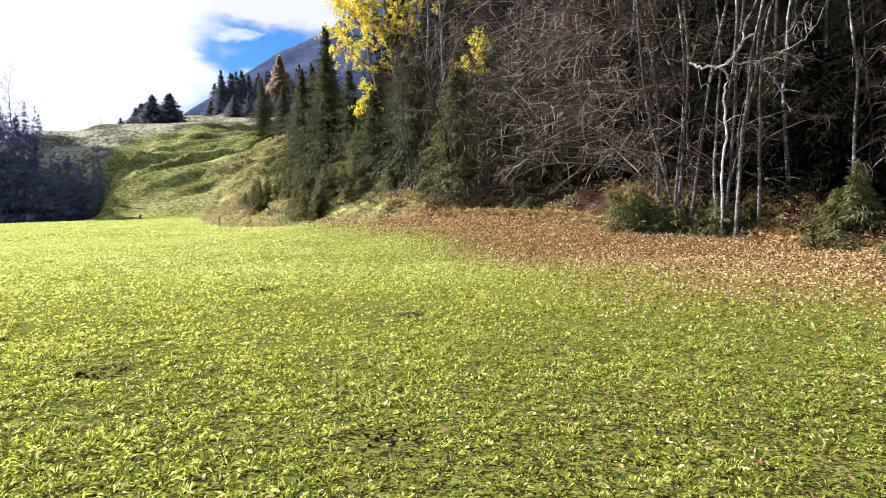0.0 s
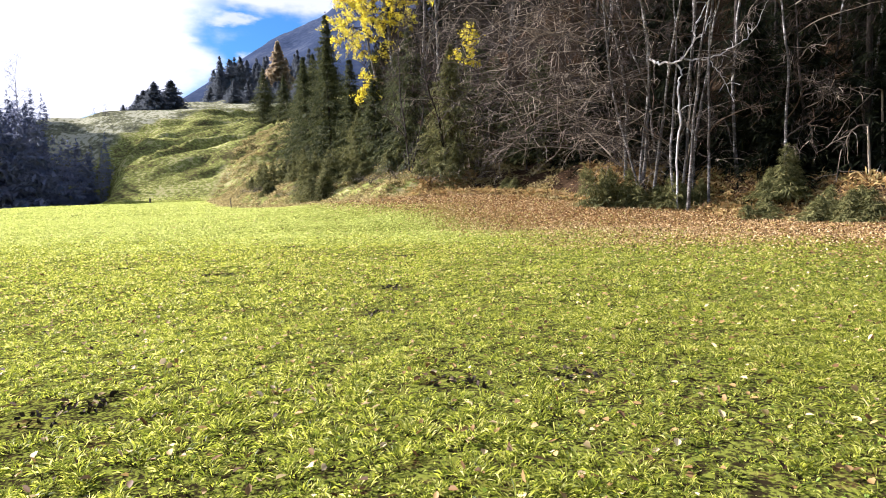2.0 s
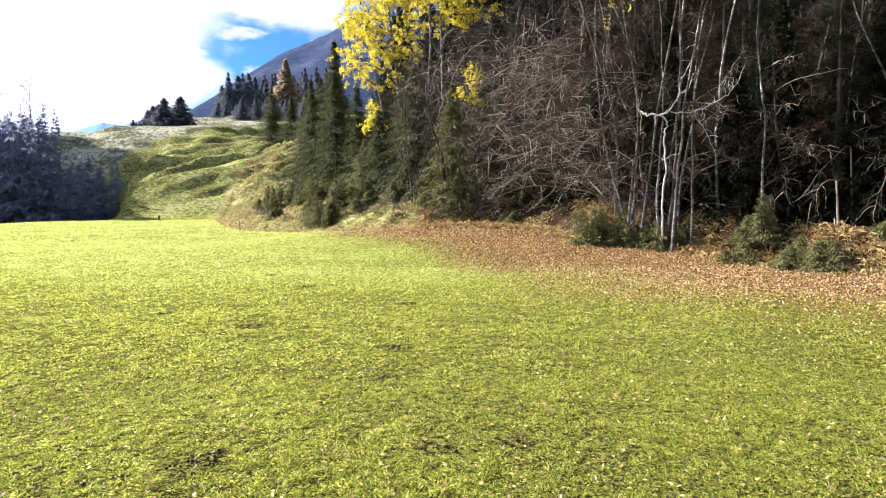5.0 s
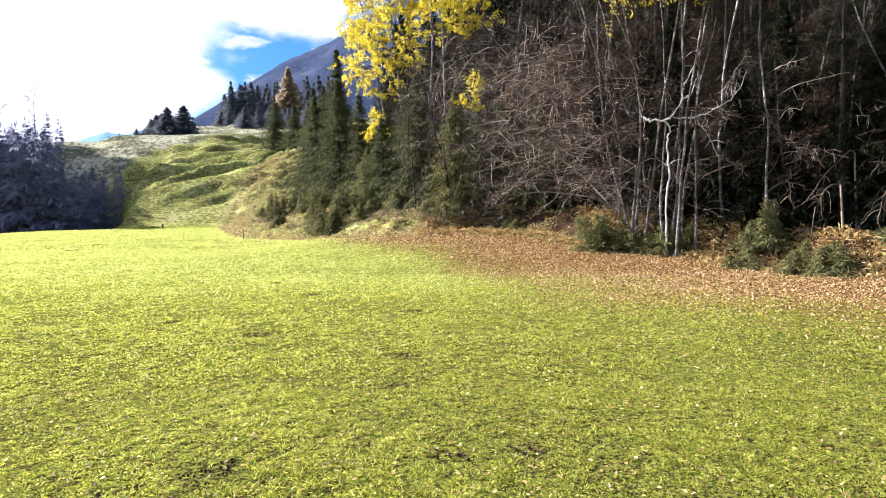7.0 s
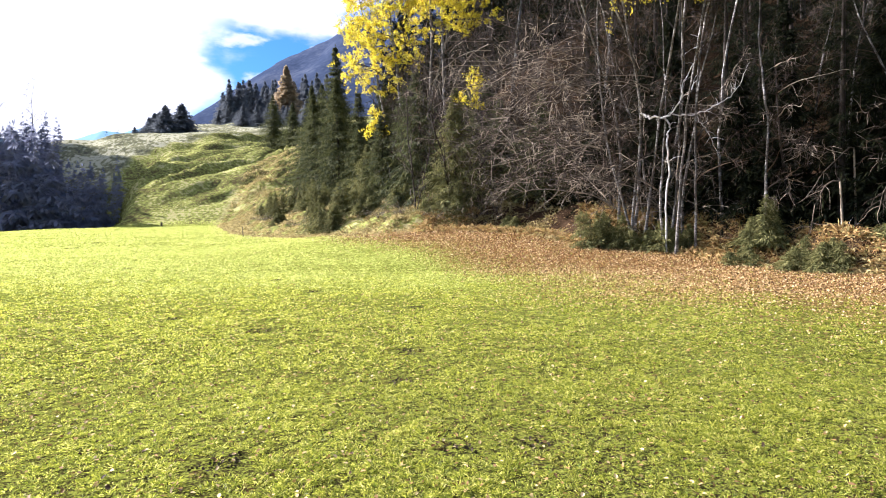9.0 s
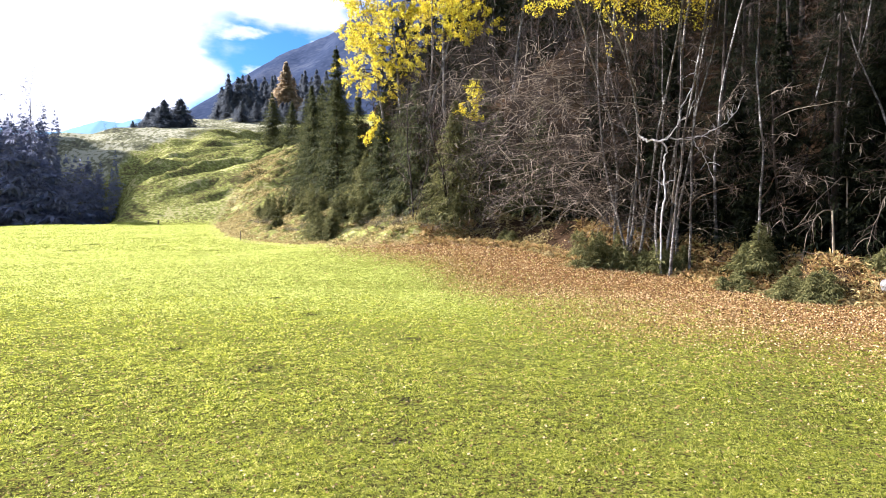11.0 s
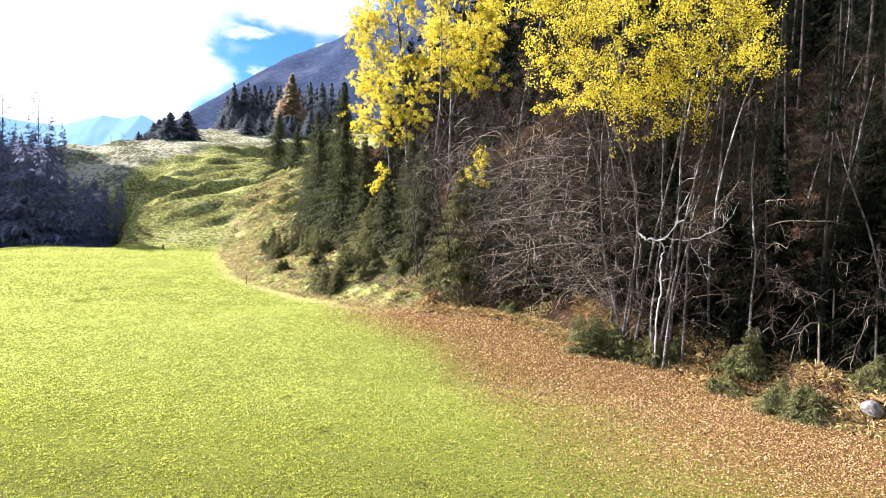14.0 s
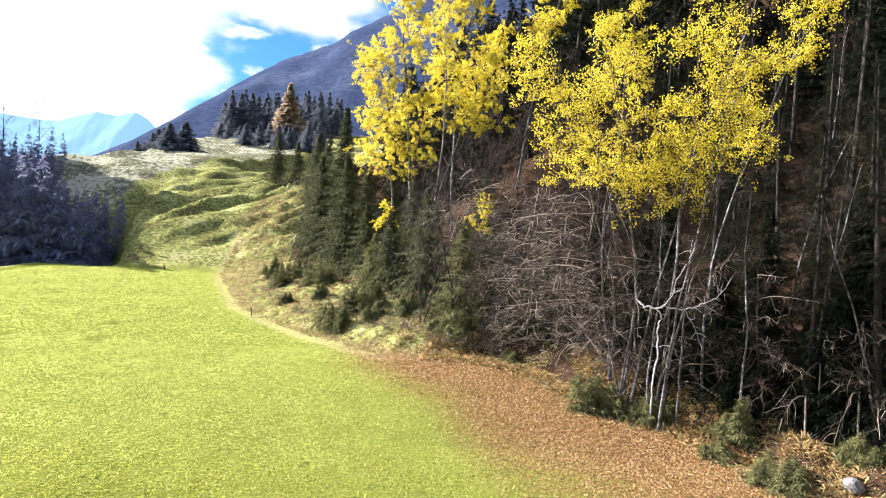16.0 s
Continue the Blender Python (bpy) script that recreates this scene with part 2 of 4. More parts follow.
# Same needles lightened in colour, as if sunlit, for the open left edge.
M_NEEDLE_EDGE = material("sunlit_edge_needles", [(0.022, 0.030, 0.013), (0.065, 0.075, 0.028), (0.17, 0.17, 0.06)], 0.9, 0.8, 0, island=0.6, translucent=0.25, spec=0.15)
# ---- building tools ----
class Geo:
    """Vertices and faces of one mesh, gathered in blocks."""

    def __init__(self):
        self.v, self.q, self.t, self.n = [], [], [], 0

    def add(self, v, quads=None, tris=None):
        v = np.asarray(v, float).reshape(-1, 3)
        if quads is not None and len(quads):
            self.q.append(np.asarray(quads, np.int64).reshape(-1, 4) + self.n)
        if tris is not None and len(tris):
            self.t.append(np.asarray(tris, np.int64).reshape(-1, 3) + self.n)
        self.v.append(v)
        self.n += len(v)

    def tube(self, pts, rads, sides=5):
        pts, rads = np.asarray(pts, float), np.asarray(rads, float)
        k = len(pts)
        d = np.gradient(pts, axis=0)
        d /= np.linalg.norm(d, axis=1)[:, None] + 1e-9
        ref = np.where(np.abs(d[:, 2:3]) > 0.9, [[1.0, 0, 0]], [[0, 0, 1.0]])
        a = np.cross(d, ref)
        a /= np.linalg.norm(a, axis=1)[:, None] + 1e-9
        b = np.cross(d, a)
        ang = np.linspace(0, 2 * np.pi, sides, endpoint=False)
        ring = pts[:, None] + rads[:, None, None] * (np.cos(ang)[None, :, None] * a[:, None] + np.sin(ang)[None, :, None] * b[:, None])
        i, j = np.meshgrid(np.arange(k - 1), np.arange(sides), indexing="ij")
        j2 = (j + 1) % sides
        self.add(ring, np.stack([i * sides + j, i * sides + j2, (i + 1) * sides + j2, (i + 1) * sides + j], -1))

    def blades(self, base, way, side, length, width, bend=0.0):
        """Tapered leaves or grass blades: base points, directions, side directions."""
        n = len(base)
        way, side = unit(way), unit(side)
        length, width = np.broadcast_to(length, n)[:, None], np.broadcast_to(width, n)[:, None]
        tip = base + way * length + np.array([0, 0, -1.0]) * np.asarray(bend) * length
        mid = base + way * length * 0.5
        v = np.stack([base, mid + side * width * 0.5, tip, mid - side * width * 0.5], 1)
        self.add(v, np.arange(4 * n).reshape(n, 4))

    def leaves(self, base, way, side, length, width):
        """Fallen leaves: two pointed halves folded along the midrib."""
        n = len(base)
        way, side = unit(way), unit(side)
        up = np.cross(way, side)
        up *= np.sign(up[:, 2:3] + 1e-9)
        length, width = np.broadcast_to(length, n)[:, None], np.broadcast_to(width, n)[:, None]
        edge = [base + way * length * f + side * width * w + up * width * 0.22 for f, w in ((0.22, 0.42), (0.62, 0.46), (0.62, -0.46), (0.22, -0.42))]
        v = np.stack([base, edge[0], edge[1], base + way * length, edge[2], edge[3]], 1)
        k = 6 * np.arange(n)[:, None]
        self.add(v, np.concatenate([k + [0, 1, 2, 3], k + [0, 3, 4, 5]]))

    def mesh(self, name):
        me = bpy.data.meshes.new(name)
        v = np.concatenate(self.v) if self.v else np.zeros((0, 3))
        loops, sizes = [], []
        if self.q:
            q = np.concatenate(self.q)
            loops.append(q.ravel())
            sizes.append(np.full(len(q), 4))
        if self.t:
            t = np.concatenate(self.t)
            loops.append(t.ravel())
            sizes.append(np.full(len(t), 3))
        loops, sizes = np.concatenate(loops), np.concatenate(sizes)
        me.vertices.add(len(v))
        me.vertices.foreach_set("co", v.astype(np.float32).ravel())
        me.loops.add(len(loops))
        me.loops.foreach_set("vertex_index", loops.astype(np.int32))
        me.polygons.add(len(sizes))
        me.polygons.foreach_set("loop_start", np.r_[0, np.cumsum(sizes)[:-1]].astype(np.int32))
        me.update(calc_edges=True)
        return me


def unit(v):
    return v / (np.linalg.norm(v, axis=-1, keepdims=True) + 1e-9)


def part(name, geo, mat, parent=None, label="", smooth=False):
    me = geo.mesh(name) if isinstance(geo, Geo) else geo
    if not me.materials:
        me.materials.append(mat)
    if smooth:
        me.polygons.foreach_set("use_smooth", np.ones(len(me.polygons), bool))
    ob = new(name, me)
    if parent is not None:
        ob.parent = parent
    return tagged(ob, label)


def stuff(name, geo, mat, label, category):
    return tagged(part(name, geo, mat), label, category, kind="stuff")


rng = np.random.default_rng(7)


# ---- the lie of the land ----
EDGE = np.array([(-28, 230), (-37, 128), (-33, 92), (-21, 63.5), (-16.5, 57.6), (-12, 52), (-8, 47.3), (-4.5, 43.4), (-1.5, 42.6), (2, 42.2), (4.2, 41.3),
                 (6.6, 39.6), (8.0, 36.2), (10, 34.4), (12.6, 33.8), (14.2, 30), (15.6, 27.6), (16.4, 25.2), (18.2, 23.2), (22, 19), (30, 8), (38, -12), (60, -120)], float)


def sm(a, b, v):
    t = np.clip((v - a) / (b - a), 0, 1)
    return t * t * (3 - 2 * t)


def into_forest(x, y):
    """Signed distance from the foot of the bank, positive on the wooded side."""
    p = np.stack([np.asarray(x, float), np.asarray(y, float)], -1)
    best, sign = np.full(p.shape[:-1], 1e9), np.ones(p.shape[:-1])
    for a, b in zip(EDGE[:-1], EDGE[1:]):
        ab = b - a
        t = np.clip(((p - a) @ ab) / (ab @ ab), 0, 1)
        off = p - (a + t[..., None] * ab)
        d = np.linalg.norm(off, axis=-1)
        side = np.where(ab[0] * (p - a)[..., 1] - ab[1] * (p - a)[..., 0] > 0, 1.0, -1.0)
        near = d < best - 1e-9
        sign, best = np.where(near, side, sign), np.where(near, d, best)
    return best * sign


def wave(x, y, s, seed=0.0):
    return np.sin(x / s + seed) * np.cos(y / s * 1.13 + 2.1 * seed) + 0.5 * np.sin(x / s * 2.3 + y / s * 1.7 + seed * 3.0)


TABLE = rng.random((256, 256))


def speckle(x, y, s, seed=0):
    """Smooth random heights between 0 and 1 with hills of size s."""
    u, v = np.asarray(x, float) / s + 31.7 * seed + 1000, np.asarray(y, float) / s + 17.3 * seed + 1000
    i, j = np.floor(u).astype(int), np.floor(v).astype(int)
    a, b = u - i, v - j
    a, b = a * a * (3 - 2 * a), b * b * (3 - 2 * b)
    t = lambda p, q: TABLE[p % 256, q % 256]
    return (t(i, j) * (1 - a) + t(i + 1, j) * a) * (1 - b) + (t(i, j + 1) * (1 - a) + t(i + 1, j + 1) * a) * b


def land(x, y):
    x, y = np.asarray(x, float), np.asarray(y, float)
    left = 0.042 * np.clip(y - 20, 0, 92)
    right = 0.02 * np.clip(y - 22, 0, 6) + 0.14 * np.clip(y - 28, 0, 13) + 0.045 * np.clip(y - 41, 0, 70)
    w = sm(-18, 2, x)
    z = left * (1 - w) + right * w + 0.10 * (speckle(x, y, 3.5, 5) - 0.5)
    # the valley beyond the meadow's left rim
    z = z - sm(-60, -95, x) * 14
    # beyond the meadow: a hummocky knoll, a gully behind it, and the bleached high pasture
    u = x / np.maximum(y, 1.0)
    brow = np.interp(u, [-0.70, -0.63, -0.50, -0.42, -0.36, -0.28], [146, 150, 165, 215, 260, 420])
    climb = lambda v: np.interp(v, [92, 105, 115, 125, 135, 145, 165, 180, 235, 260, 330, 420, 700], [-10, -6, 0, 9, 18, 23, 28.5, 31, 43, 48, 63, 76, 90])
    pasture = climb(np.minimum(y, brow)) + 0.05 * np.clip(y - brow, 0, 300)
    shelf = np.sin(6.283 * (pasture / 3.4 + 0.02 * x + 0.9 * speckle(x, y, 14, 14)))
    pasture = pasture + (0.55 * shelf + 1.2 * (speckle(x, y, 8, 1) - 0.5)) * sm(128, 136, y) * sm(420, 250, y)
    flank = np.interp(y, [92, 100, 111, 118, 135, 150, 165, 185, 200], [-51, -51.5, -55.5, -58.5, -58.5, -55, -51, -44, -40])
    k = np.interp(y, [92, 96, 100, 111, 118, 135, 150, 160, 172, 190, 215], [3.4, 4.2, 6.0, 10.4, 12.8, 18.4, 23.2, 24.4, 24.0, 25, 34])
    q, p = y - 1.25 * x, 1.25 * y + x
    fold = 1 - np.abs(2 * speckle(q + 6 * speckle(x, y, 12, 3), 0.22 * p, 7.5, 2) - 1)
    crease = 1 - np.abs(2 * speckle(q + 3 * speckle(x, y, 6, 8), 0.3 * p, 3.2, 1) - 1)
    k = k + (3.0 * (fold - 0.55) + 1.0 * (crease - 0.5) + 0.5 * (speckle(x, y, 1.6, 6) - 0.5)) * sm(97, 112, y) * sm(185, 160, y)
    m = sm(-7, 1.5, x - flank)
    far = pasture * (1 - m) + (k + (pasture - k) * sm(172, 235, y)) * m
    t = sm(91, 98, y)
    z = z * (1 - t) + far * t
    # an unseen hill, added towards the sun to shade the valley floor
    along_sun, across = 0.866 * x - 0.5 * y, 0.5 * x + 0.866 * y
    z = z + 57 * sm(-186, -226, along_sun) * sm(86, 64, across) * sm(-1500, -900, along_sun)
    # the bank and the wooded slope
    s = into_forest(x, y)
    steep = np.minimum(s, x + 0.115 * y + 11)  # the high slope keeps to the right of the valley
    rise = 0.55 * sm(0, 1.8, s) + 0.26 * np.clip(s - 1, 0, 11) + 0.78 * np.clip(steep - 12, 0, 130)
    rise = rise + 0.75 * sm(0.0, 1.3, s) * sm(4.5, 1.6, s) * sm(8.5, 10, x) * (0.3 + speckle(x, y, 1.9, 19))
    bumps = (0.8 * (speckle(x, y, 2.2, 3) - 0.5) + 0.5 * (speckle(x, y, 0.9, 4) - 0.5)) * sm(0.0, 2.0, s)
    return z + rise + bumps


def axis(*runs):
    return np.unique(np.concatenate([np.arange(a, b, c) for a, b, c in runs]))


xs = axis((-2600, -260, 120), (-260, -92, 5), (-92, -26, 1.1), (-26, 30, 0.5), (30, 70, 1.5), (70, 220, 8), (220, 2600, 140))
ys = axis((-900, -30, 60), (-30, 2, 3), (2, 66, 0.5), (66, 205, 1.1), (205, 420, 4), (420, 2600, 110))
gx, gy = np.meshgrid(xs, ys, indexing="ij")
gz = land(gx, gy)
nx, ny = len(xs), len(ys)
g = Geo()
i, j = np.meshgrid(np.arange(nx - 1), np.arange(ny - 1), indexing="ij")
g.add(np.stack([gx, gy, gz], -1), np.stack([i * ny + j, (i + 1) * ny + j, (i + 1) * ny + j + 1, i * ny + j + 1], -1))
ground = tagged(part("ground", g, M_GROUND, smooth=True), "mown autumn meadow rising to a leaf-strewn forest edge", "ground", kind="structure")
S = into_forest(gx, gy)


def litter_amount(x, y, s):
    """How thickly leaves lie: thickest along the wood's foot, thinning out into the meadow."""
    reach = 4.0 + 10.5 * sm(-14, 4, x) + 5.0 * sm(-3, 4, x)
    return sm(-reach, -reach * 0.2, s) * sm(-12, -1, x)


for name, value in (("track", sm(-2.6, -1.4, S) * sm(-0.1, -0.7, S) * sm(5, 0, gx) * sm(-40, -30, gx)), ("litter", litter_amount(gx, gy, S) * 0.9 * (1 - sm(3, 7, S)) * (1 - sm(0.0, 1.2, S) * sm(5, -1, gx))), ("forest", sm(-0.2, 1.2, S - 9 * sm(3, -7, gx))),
                    ("bleached", 0.8 * sm(-1, -8, gx + 65 - 0.35 * np.clip(gy - 130, 0, 60)) * sm(118, 128, gy)), ("lush", sm(9, 26, gy)),
                    ("hill", np.maximum(sm(-2.5, 0.3, S) * sm(8, -3, gx), np.maximum(sm(91, 97, gy), sm(-58, -64, gx))))):
    ground.data.attributes.new(name, "FLOAT", "POINT").data.foreach_set("value", value.astype(np.float32).ravel())

# ---- mountains behind ----
def range_mesh(profile, depth, thick, foot, mat, name, label, rough):
    """A mountain side rising to a skyline given as (x, height) at its depth."""
    px, pz = np.array(profile).T
    x = np.linspace(px[0], px[-1], 220)
    top = np.interp(x, px, pz)
    rows = 40
    g = Geo()
    f = np.linspace(0, 1, rows)[:, None]
    z = foot + (top - foot)[None] * f ** 0.85
    z = z + rough * (f * (1 - f) * 2.2) * (np.sin(x / 61 + f * 5)[...] + 0.6 * np.sin(x / 23 - f * 11) + 0.3 * np.sin(x / 9 + f * 17))
    z[-1] += rough * 0.12 * (np.sin(x / 13) + np.sin(x / 5.3))
    y = depth - thick * (1 - f) + 0 * x[None]
    n = len(x)
    i, j = np.meshgrid(np.arange(rows - 1), np.arange(n - 1), indexing="ij")
    g.add(np.stack([np.broadcast_to(x, z.shape), y, z], -1), np.stack([i * n + j, i * n + j + 1, (i + 1) * n + j + 1, (i + 1) * n + j], -1))
    return tagged(part(name, g, mat, smooth=True), label, "mountain", kind="structure")


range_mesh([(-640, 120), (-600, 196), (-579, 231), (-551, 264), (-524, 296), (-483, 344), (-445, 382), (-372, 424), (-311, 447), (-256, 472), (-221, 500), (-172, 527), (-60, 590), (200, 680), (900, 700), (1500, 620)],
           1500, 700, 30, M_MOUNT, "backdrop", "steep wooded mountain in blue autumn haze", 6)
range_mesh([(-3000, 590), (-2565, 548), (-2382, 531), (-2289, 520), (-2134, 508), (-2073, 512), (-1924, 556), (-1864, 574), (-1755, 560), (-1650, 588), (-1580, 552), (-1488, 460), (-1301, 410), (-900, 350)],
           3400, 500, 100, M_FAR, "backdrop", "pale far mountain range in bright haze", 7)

# ---- plants ----
def path(start, way, length, n, droop, wobble, r):
    """A wandering line of n points from start."""
    pts = [np.array(start, float)]
    d = unit(np.array(way, float))
    for _ in range(n - 1):
        d = unit(d + r.normal(0, wobble, 3) + np.array([0, 0, droop]))
        pts.append(pts[-1] + d * length / (n - 1))
    return np.array(pts)


def along(pts, f):
    k = f * (len(pts) - 1)
    i = min(int(k), len(pts) - 2)
    return pts[i] + (pts[i + 1] - pts[i]) * (k - i), unit(pts[i + 1] - pts[i])


def sideways(d, r, lift):
    v = r.normal(0, 1, 3)
    v = unit(v - d * (v @ d))
    return unit(v + d * 0.6 + np.array([0, 0, lift]))


def bare_tree(seed, height, radius, limbs, limb_len, lean=(0, 0), low=0.25, lift=0.3, droop=0.0, twigs=9, twig_len=0.9, leafy=0, leaf=0.09, leaf_from=0.0, subs=5, arch=(0, 0)):
    """A deciduous tree: trunk, branches, and leaves where it still has them. Returns three Geos."""
    r = np.random.default_rng(seed)
    trunk, wood, crown = Geo(), Geo(), Geo()
    tp = path((0, 0, -0.25), (lean[0], lean[1], 1), height, 14, 0.09, 0.075, r)
    tp[:, :2] += np.outer((np.clip(np.linspace(0, 1, 14) - 0.28, 0, 1) / 0.72) ** 1.2 * height, arch)
    trunk.tube(tp, radius * np.linspace(1, 0.12, 14) ** 0.8 * np.r_[1.3, np.ones(13)], 8)
    wood.tube(tp[2:], 0.25 * radius * np.linspace(1, 0.2, 12), 4)  # the pith that carries the limbs
    tips = []
    for k in range(limbs):
        f = low + (1 - low) * (k + r.random()) / limbs
        p, d = along(tp, min(f, 0.98))
        L = limb_len * (1.15 - 0.75 * f) * r.uniform(0.6, 1.3)
        lp = path(p, sideways(d, r, lift), L, 8, droop, 0.16, r)
        r0 = radius * (1.05 - f) * 0.42 + 0.012
        wood.tube(lp, r0 * np.linspace(1, 0.2, 8), 5)
        for _ in range(subs):
            f2 = r.uniform(0.2, 1)
            p2, d2 = along(lp, f2)
            sp = path(p2, sideways(d2, r, lift * 0.5), L * r.uniform(0.25, 0.55), 6, droop * 1.3, 0.22, r)
            wood.tube(sp, r0 * 0.45 * np.linspace(1, 0.25, 6) + 0.002, 4)
            for _ in range(twigs):
                p3, d3 = along(sp, r.uniform(0.15, 1))
                q = path(p3, sideways(d3, r, 0.1), twig_len * r.uniform(0.4, 1.1), 3, droop, 0.3, r)
                wood.tube(q, np.linspace(0.010, 0.004, 3), 3)
                if p3[2] > leaf_from * height:
                    tips.append(q[1:])
    if leafy and tips:
        tips = np.array(tips)
        tips = tips[r.random(len(tips)) < 0.62]
        pick = r.integers(0, len(tips), leafy)
        f = r.uniform(-0.35, 1.25, leafy)[:, None]
        c = tips[pick, 0] * (1 - f) + tips[pick, 1] * f + r.normal(0, 0.095, (leafy, 3))
        w = r.normal(0, 1, (leafy, 3)) + [0, 0, -0.4]
        crown.blades(c, w, np.cross(unit(w), r.normal(0, 1, (leafy, 3))), leaf * r.uniform(0.7, 1.3, leafy), leaf * r.uniform(0.7, 1.1, leafy))
    return trunk, wood, crown


GROUPS = {"spruce_tree": "spruces of the wood", "spruce_bush": "young spruce bushes along the bank", "aspen_tree": "yellow aspens", "young_aspen": "thin young aspens", "birch_tree": "bare birches",
          "bare_tree": "bare trees of the thicket", "bare_shrub": "hazel shrubs", "hazel_tree": "hazel trees"}


def plant(kind, geos, mats, label, category, names=("trunk", "branchwork", "crown")):
    root = tagged(new(kind), label, category, "distant spruces" if "distant" in label else GROUPS.get(kind, ""))
    for g, m, n in zip(geos, mats, names):
        if g.n:
            part(n, g, m, root, smooth=n == "trunk")
    return root


def spruce(seed, h, r0, whorls, per, sprays, needle, thin=0.2, gaps=0.12):
    """A conifer: trunk and drooping boughs of needle sprays, uneven in length, with gaps."""
    r = np.random.default_rng(seed)
    trunk, crown = Geo(), Geo()
    trunk.tube([(0, 0, -0.3), (0, 0, h * 0.5), (0, 0, h)], [h * 0.012 + 0.02, h * 0.007 + 0.01, 0.01], 7)
    s = np.linspace(0.12, 1, sprays)
    for k in range(whorls):
        f = (k + r.random()) / whorls
        z0 = h * (0.03 + 0.96 * f)
        for b in range(per):
            if r.random() < gaps:
                continue
            a = 2 * np.pi * (b + r.random()) / per + k * 1.7
            z = z0 + r.normal(0, 0.35 * h / whorls)
            L = (r0 * 1.12 * (1 - f) ** 1.05 + 0.02 * h ** 0.5) * r.uniform(0.5, 1.25)
            out = np.array([np.cos(a), np.sin(a), 0])
            sag = r.uniform(0.25, 0.6)
            c = np.array([0, 0, z]) + out * (s * L)[:, None] + np.array([0, 0, 1]) * (0.15 * s * L - sag * s ** 1.7 * L * (1 - 0.75 * f))[:, None]
            n = np.cross(out, [0, 0, 1])
            for side in (-1, 1):
                for droop in (0.05, 0.75):
                    way = out * 0.7 + n * side * (1.0 - 0.6 * s)[:, None] + [0, 0, -droop] + r.normal(0, 0.25, (sprays, 3))
                    ln = needle * (1.1 - 0.72 * f) * (1.15 - 0.4 * s) * r.uniform(0.5, 1.4, sprays)
                    crown.blades(c + r.normal(0, 0.04, (sprays, 3)), way, np.cross(way, [0, 0, 1.0]) + r.normal(0, 0.6, (sprays, 3)), ln, ln * thin, 0.15)
    top = np.zeros((6, 3)) + [0, 0, h - 0.3 * needle]
    w = np.stack([np.cos(np.arange(6)), np.sin(np.arange(6)), np.full(6, 3.0)], -1)
    crown.blades(top, w, np.cross(w, [0, 0, 1.0]), needle * 0.6, needle * 0.08)
    return trunk, crown


def set_down(x, y, sink=0.05):
    return float(land(x, y)) - sink


def scatter(things, spots, r, tilt=3.0, size=(0.85, 1.2), sink=0.1):
    """Copies of the things on the land; the first of each kind stands at its first spot."""
    used = set()
    for k, (x, y) in enumerate(spots):
        ob = things[k % len(things)]
        s = r.uniform(*size)
        m = pose(x, y, set_down(x, y, sink), r.normal(0, tilt), r.normal(0, tilt), r.uniform(0, 360))
        if id(ob) not in used:
            used.add(id(ob))
            ob.matrix_basis = m @ Matrix.Scale(s, 4)
        else:
            c = copy_thing(ob, m)
            c.scale = (s, s, s)

# ---- the wood on the slope ----
r = np.random.default_rng(21)
NEED2 = ("trunk", "crown")
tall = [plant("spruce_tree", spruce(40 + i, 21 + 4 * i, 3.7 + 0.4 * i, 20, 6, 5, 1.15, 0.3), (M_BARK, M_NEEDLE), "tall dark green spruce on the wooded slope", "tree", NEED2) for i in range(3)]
spots = []
for _ in range(12000):
    x, y = r.uniform(-30, 70), r.uniform(5, 135)
    s, high = float(into_forest(x, y)), x + 0.125 * y
    dense = 1.0 if x > 0.28 * y else 0.5
    if (3.0 if x > 0.42 * y else 8) < s < 60 and high > 4 and not (-0.12 < x / y < 0.24 and y < 82) and r.random() < dense and all((x - a) ** 2 + (y - b) ** 2 > (4.5 + 0.3 * s if x > 0.26 * y else 7 + 0.55 * s) for a, b in spots):
        spots.append((x, y))
    if len(spots) >= 165:
        break
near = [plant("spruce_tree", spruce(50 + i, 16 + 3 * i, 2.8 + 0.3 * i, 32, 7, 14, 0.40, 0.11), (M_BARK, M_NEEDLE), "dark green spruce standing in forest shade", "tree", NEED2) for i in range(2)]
close = [(x, y) for x, y in spots if x * x + y * y < 5200]
scatter(near, close, r, 2, (0.8, 1.25))
scatter(tall, [p for p in spots if p not in close], r, 2, (0.8, 1.25))

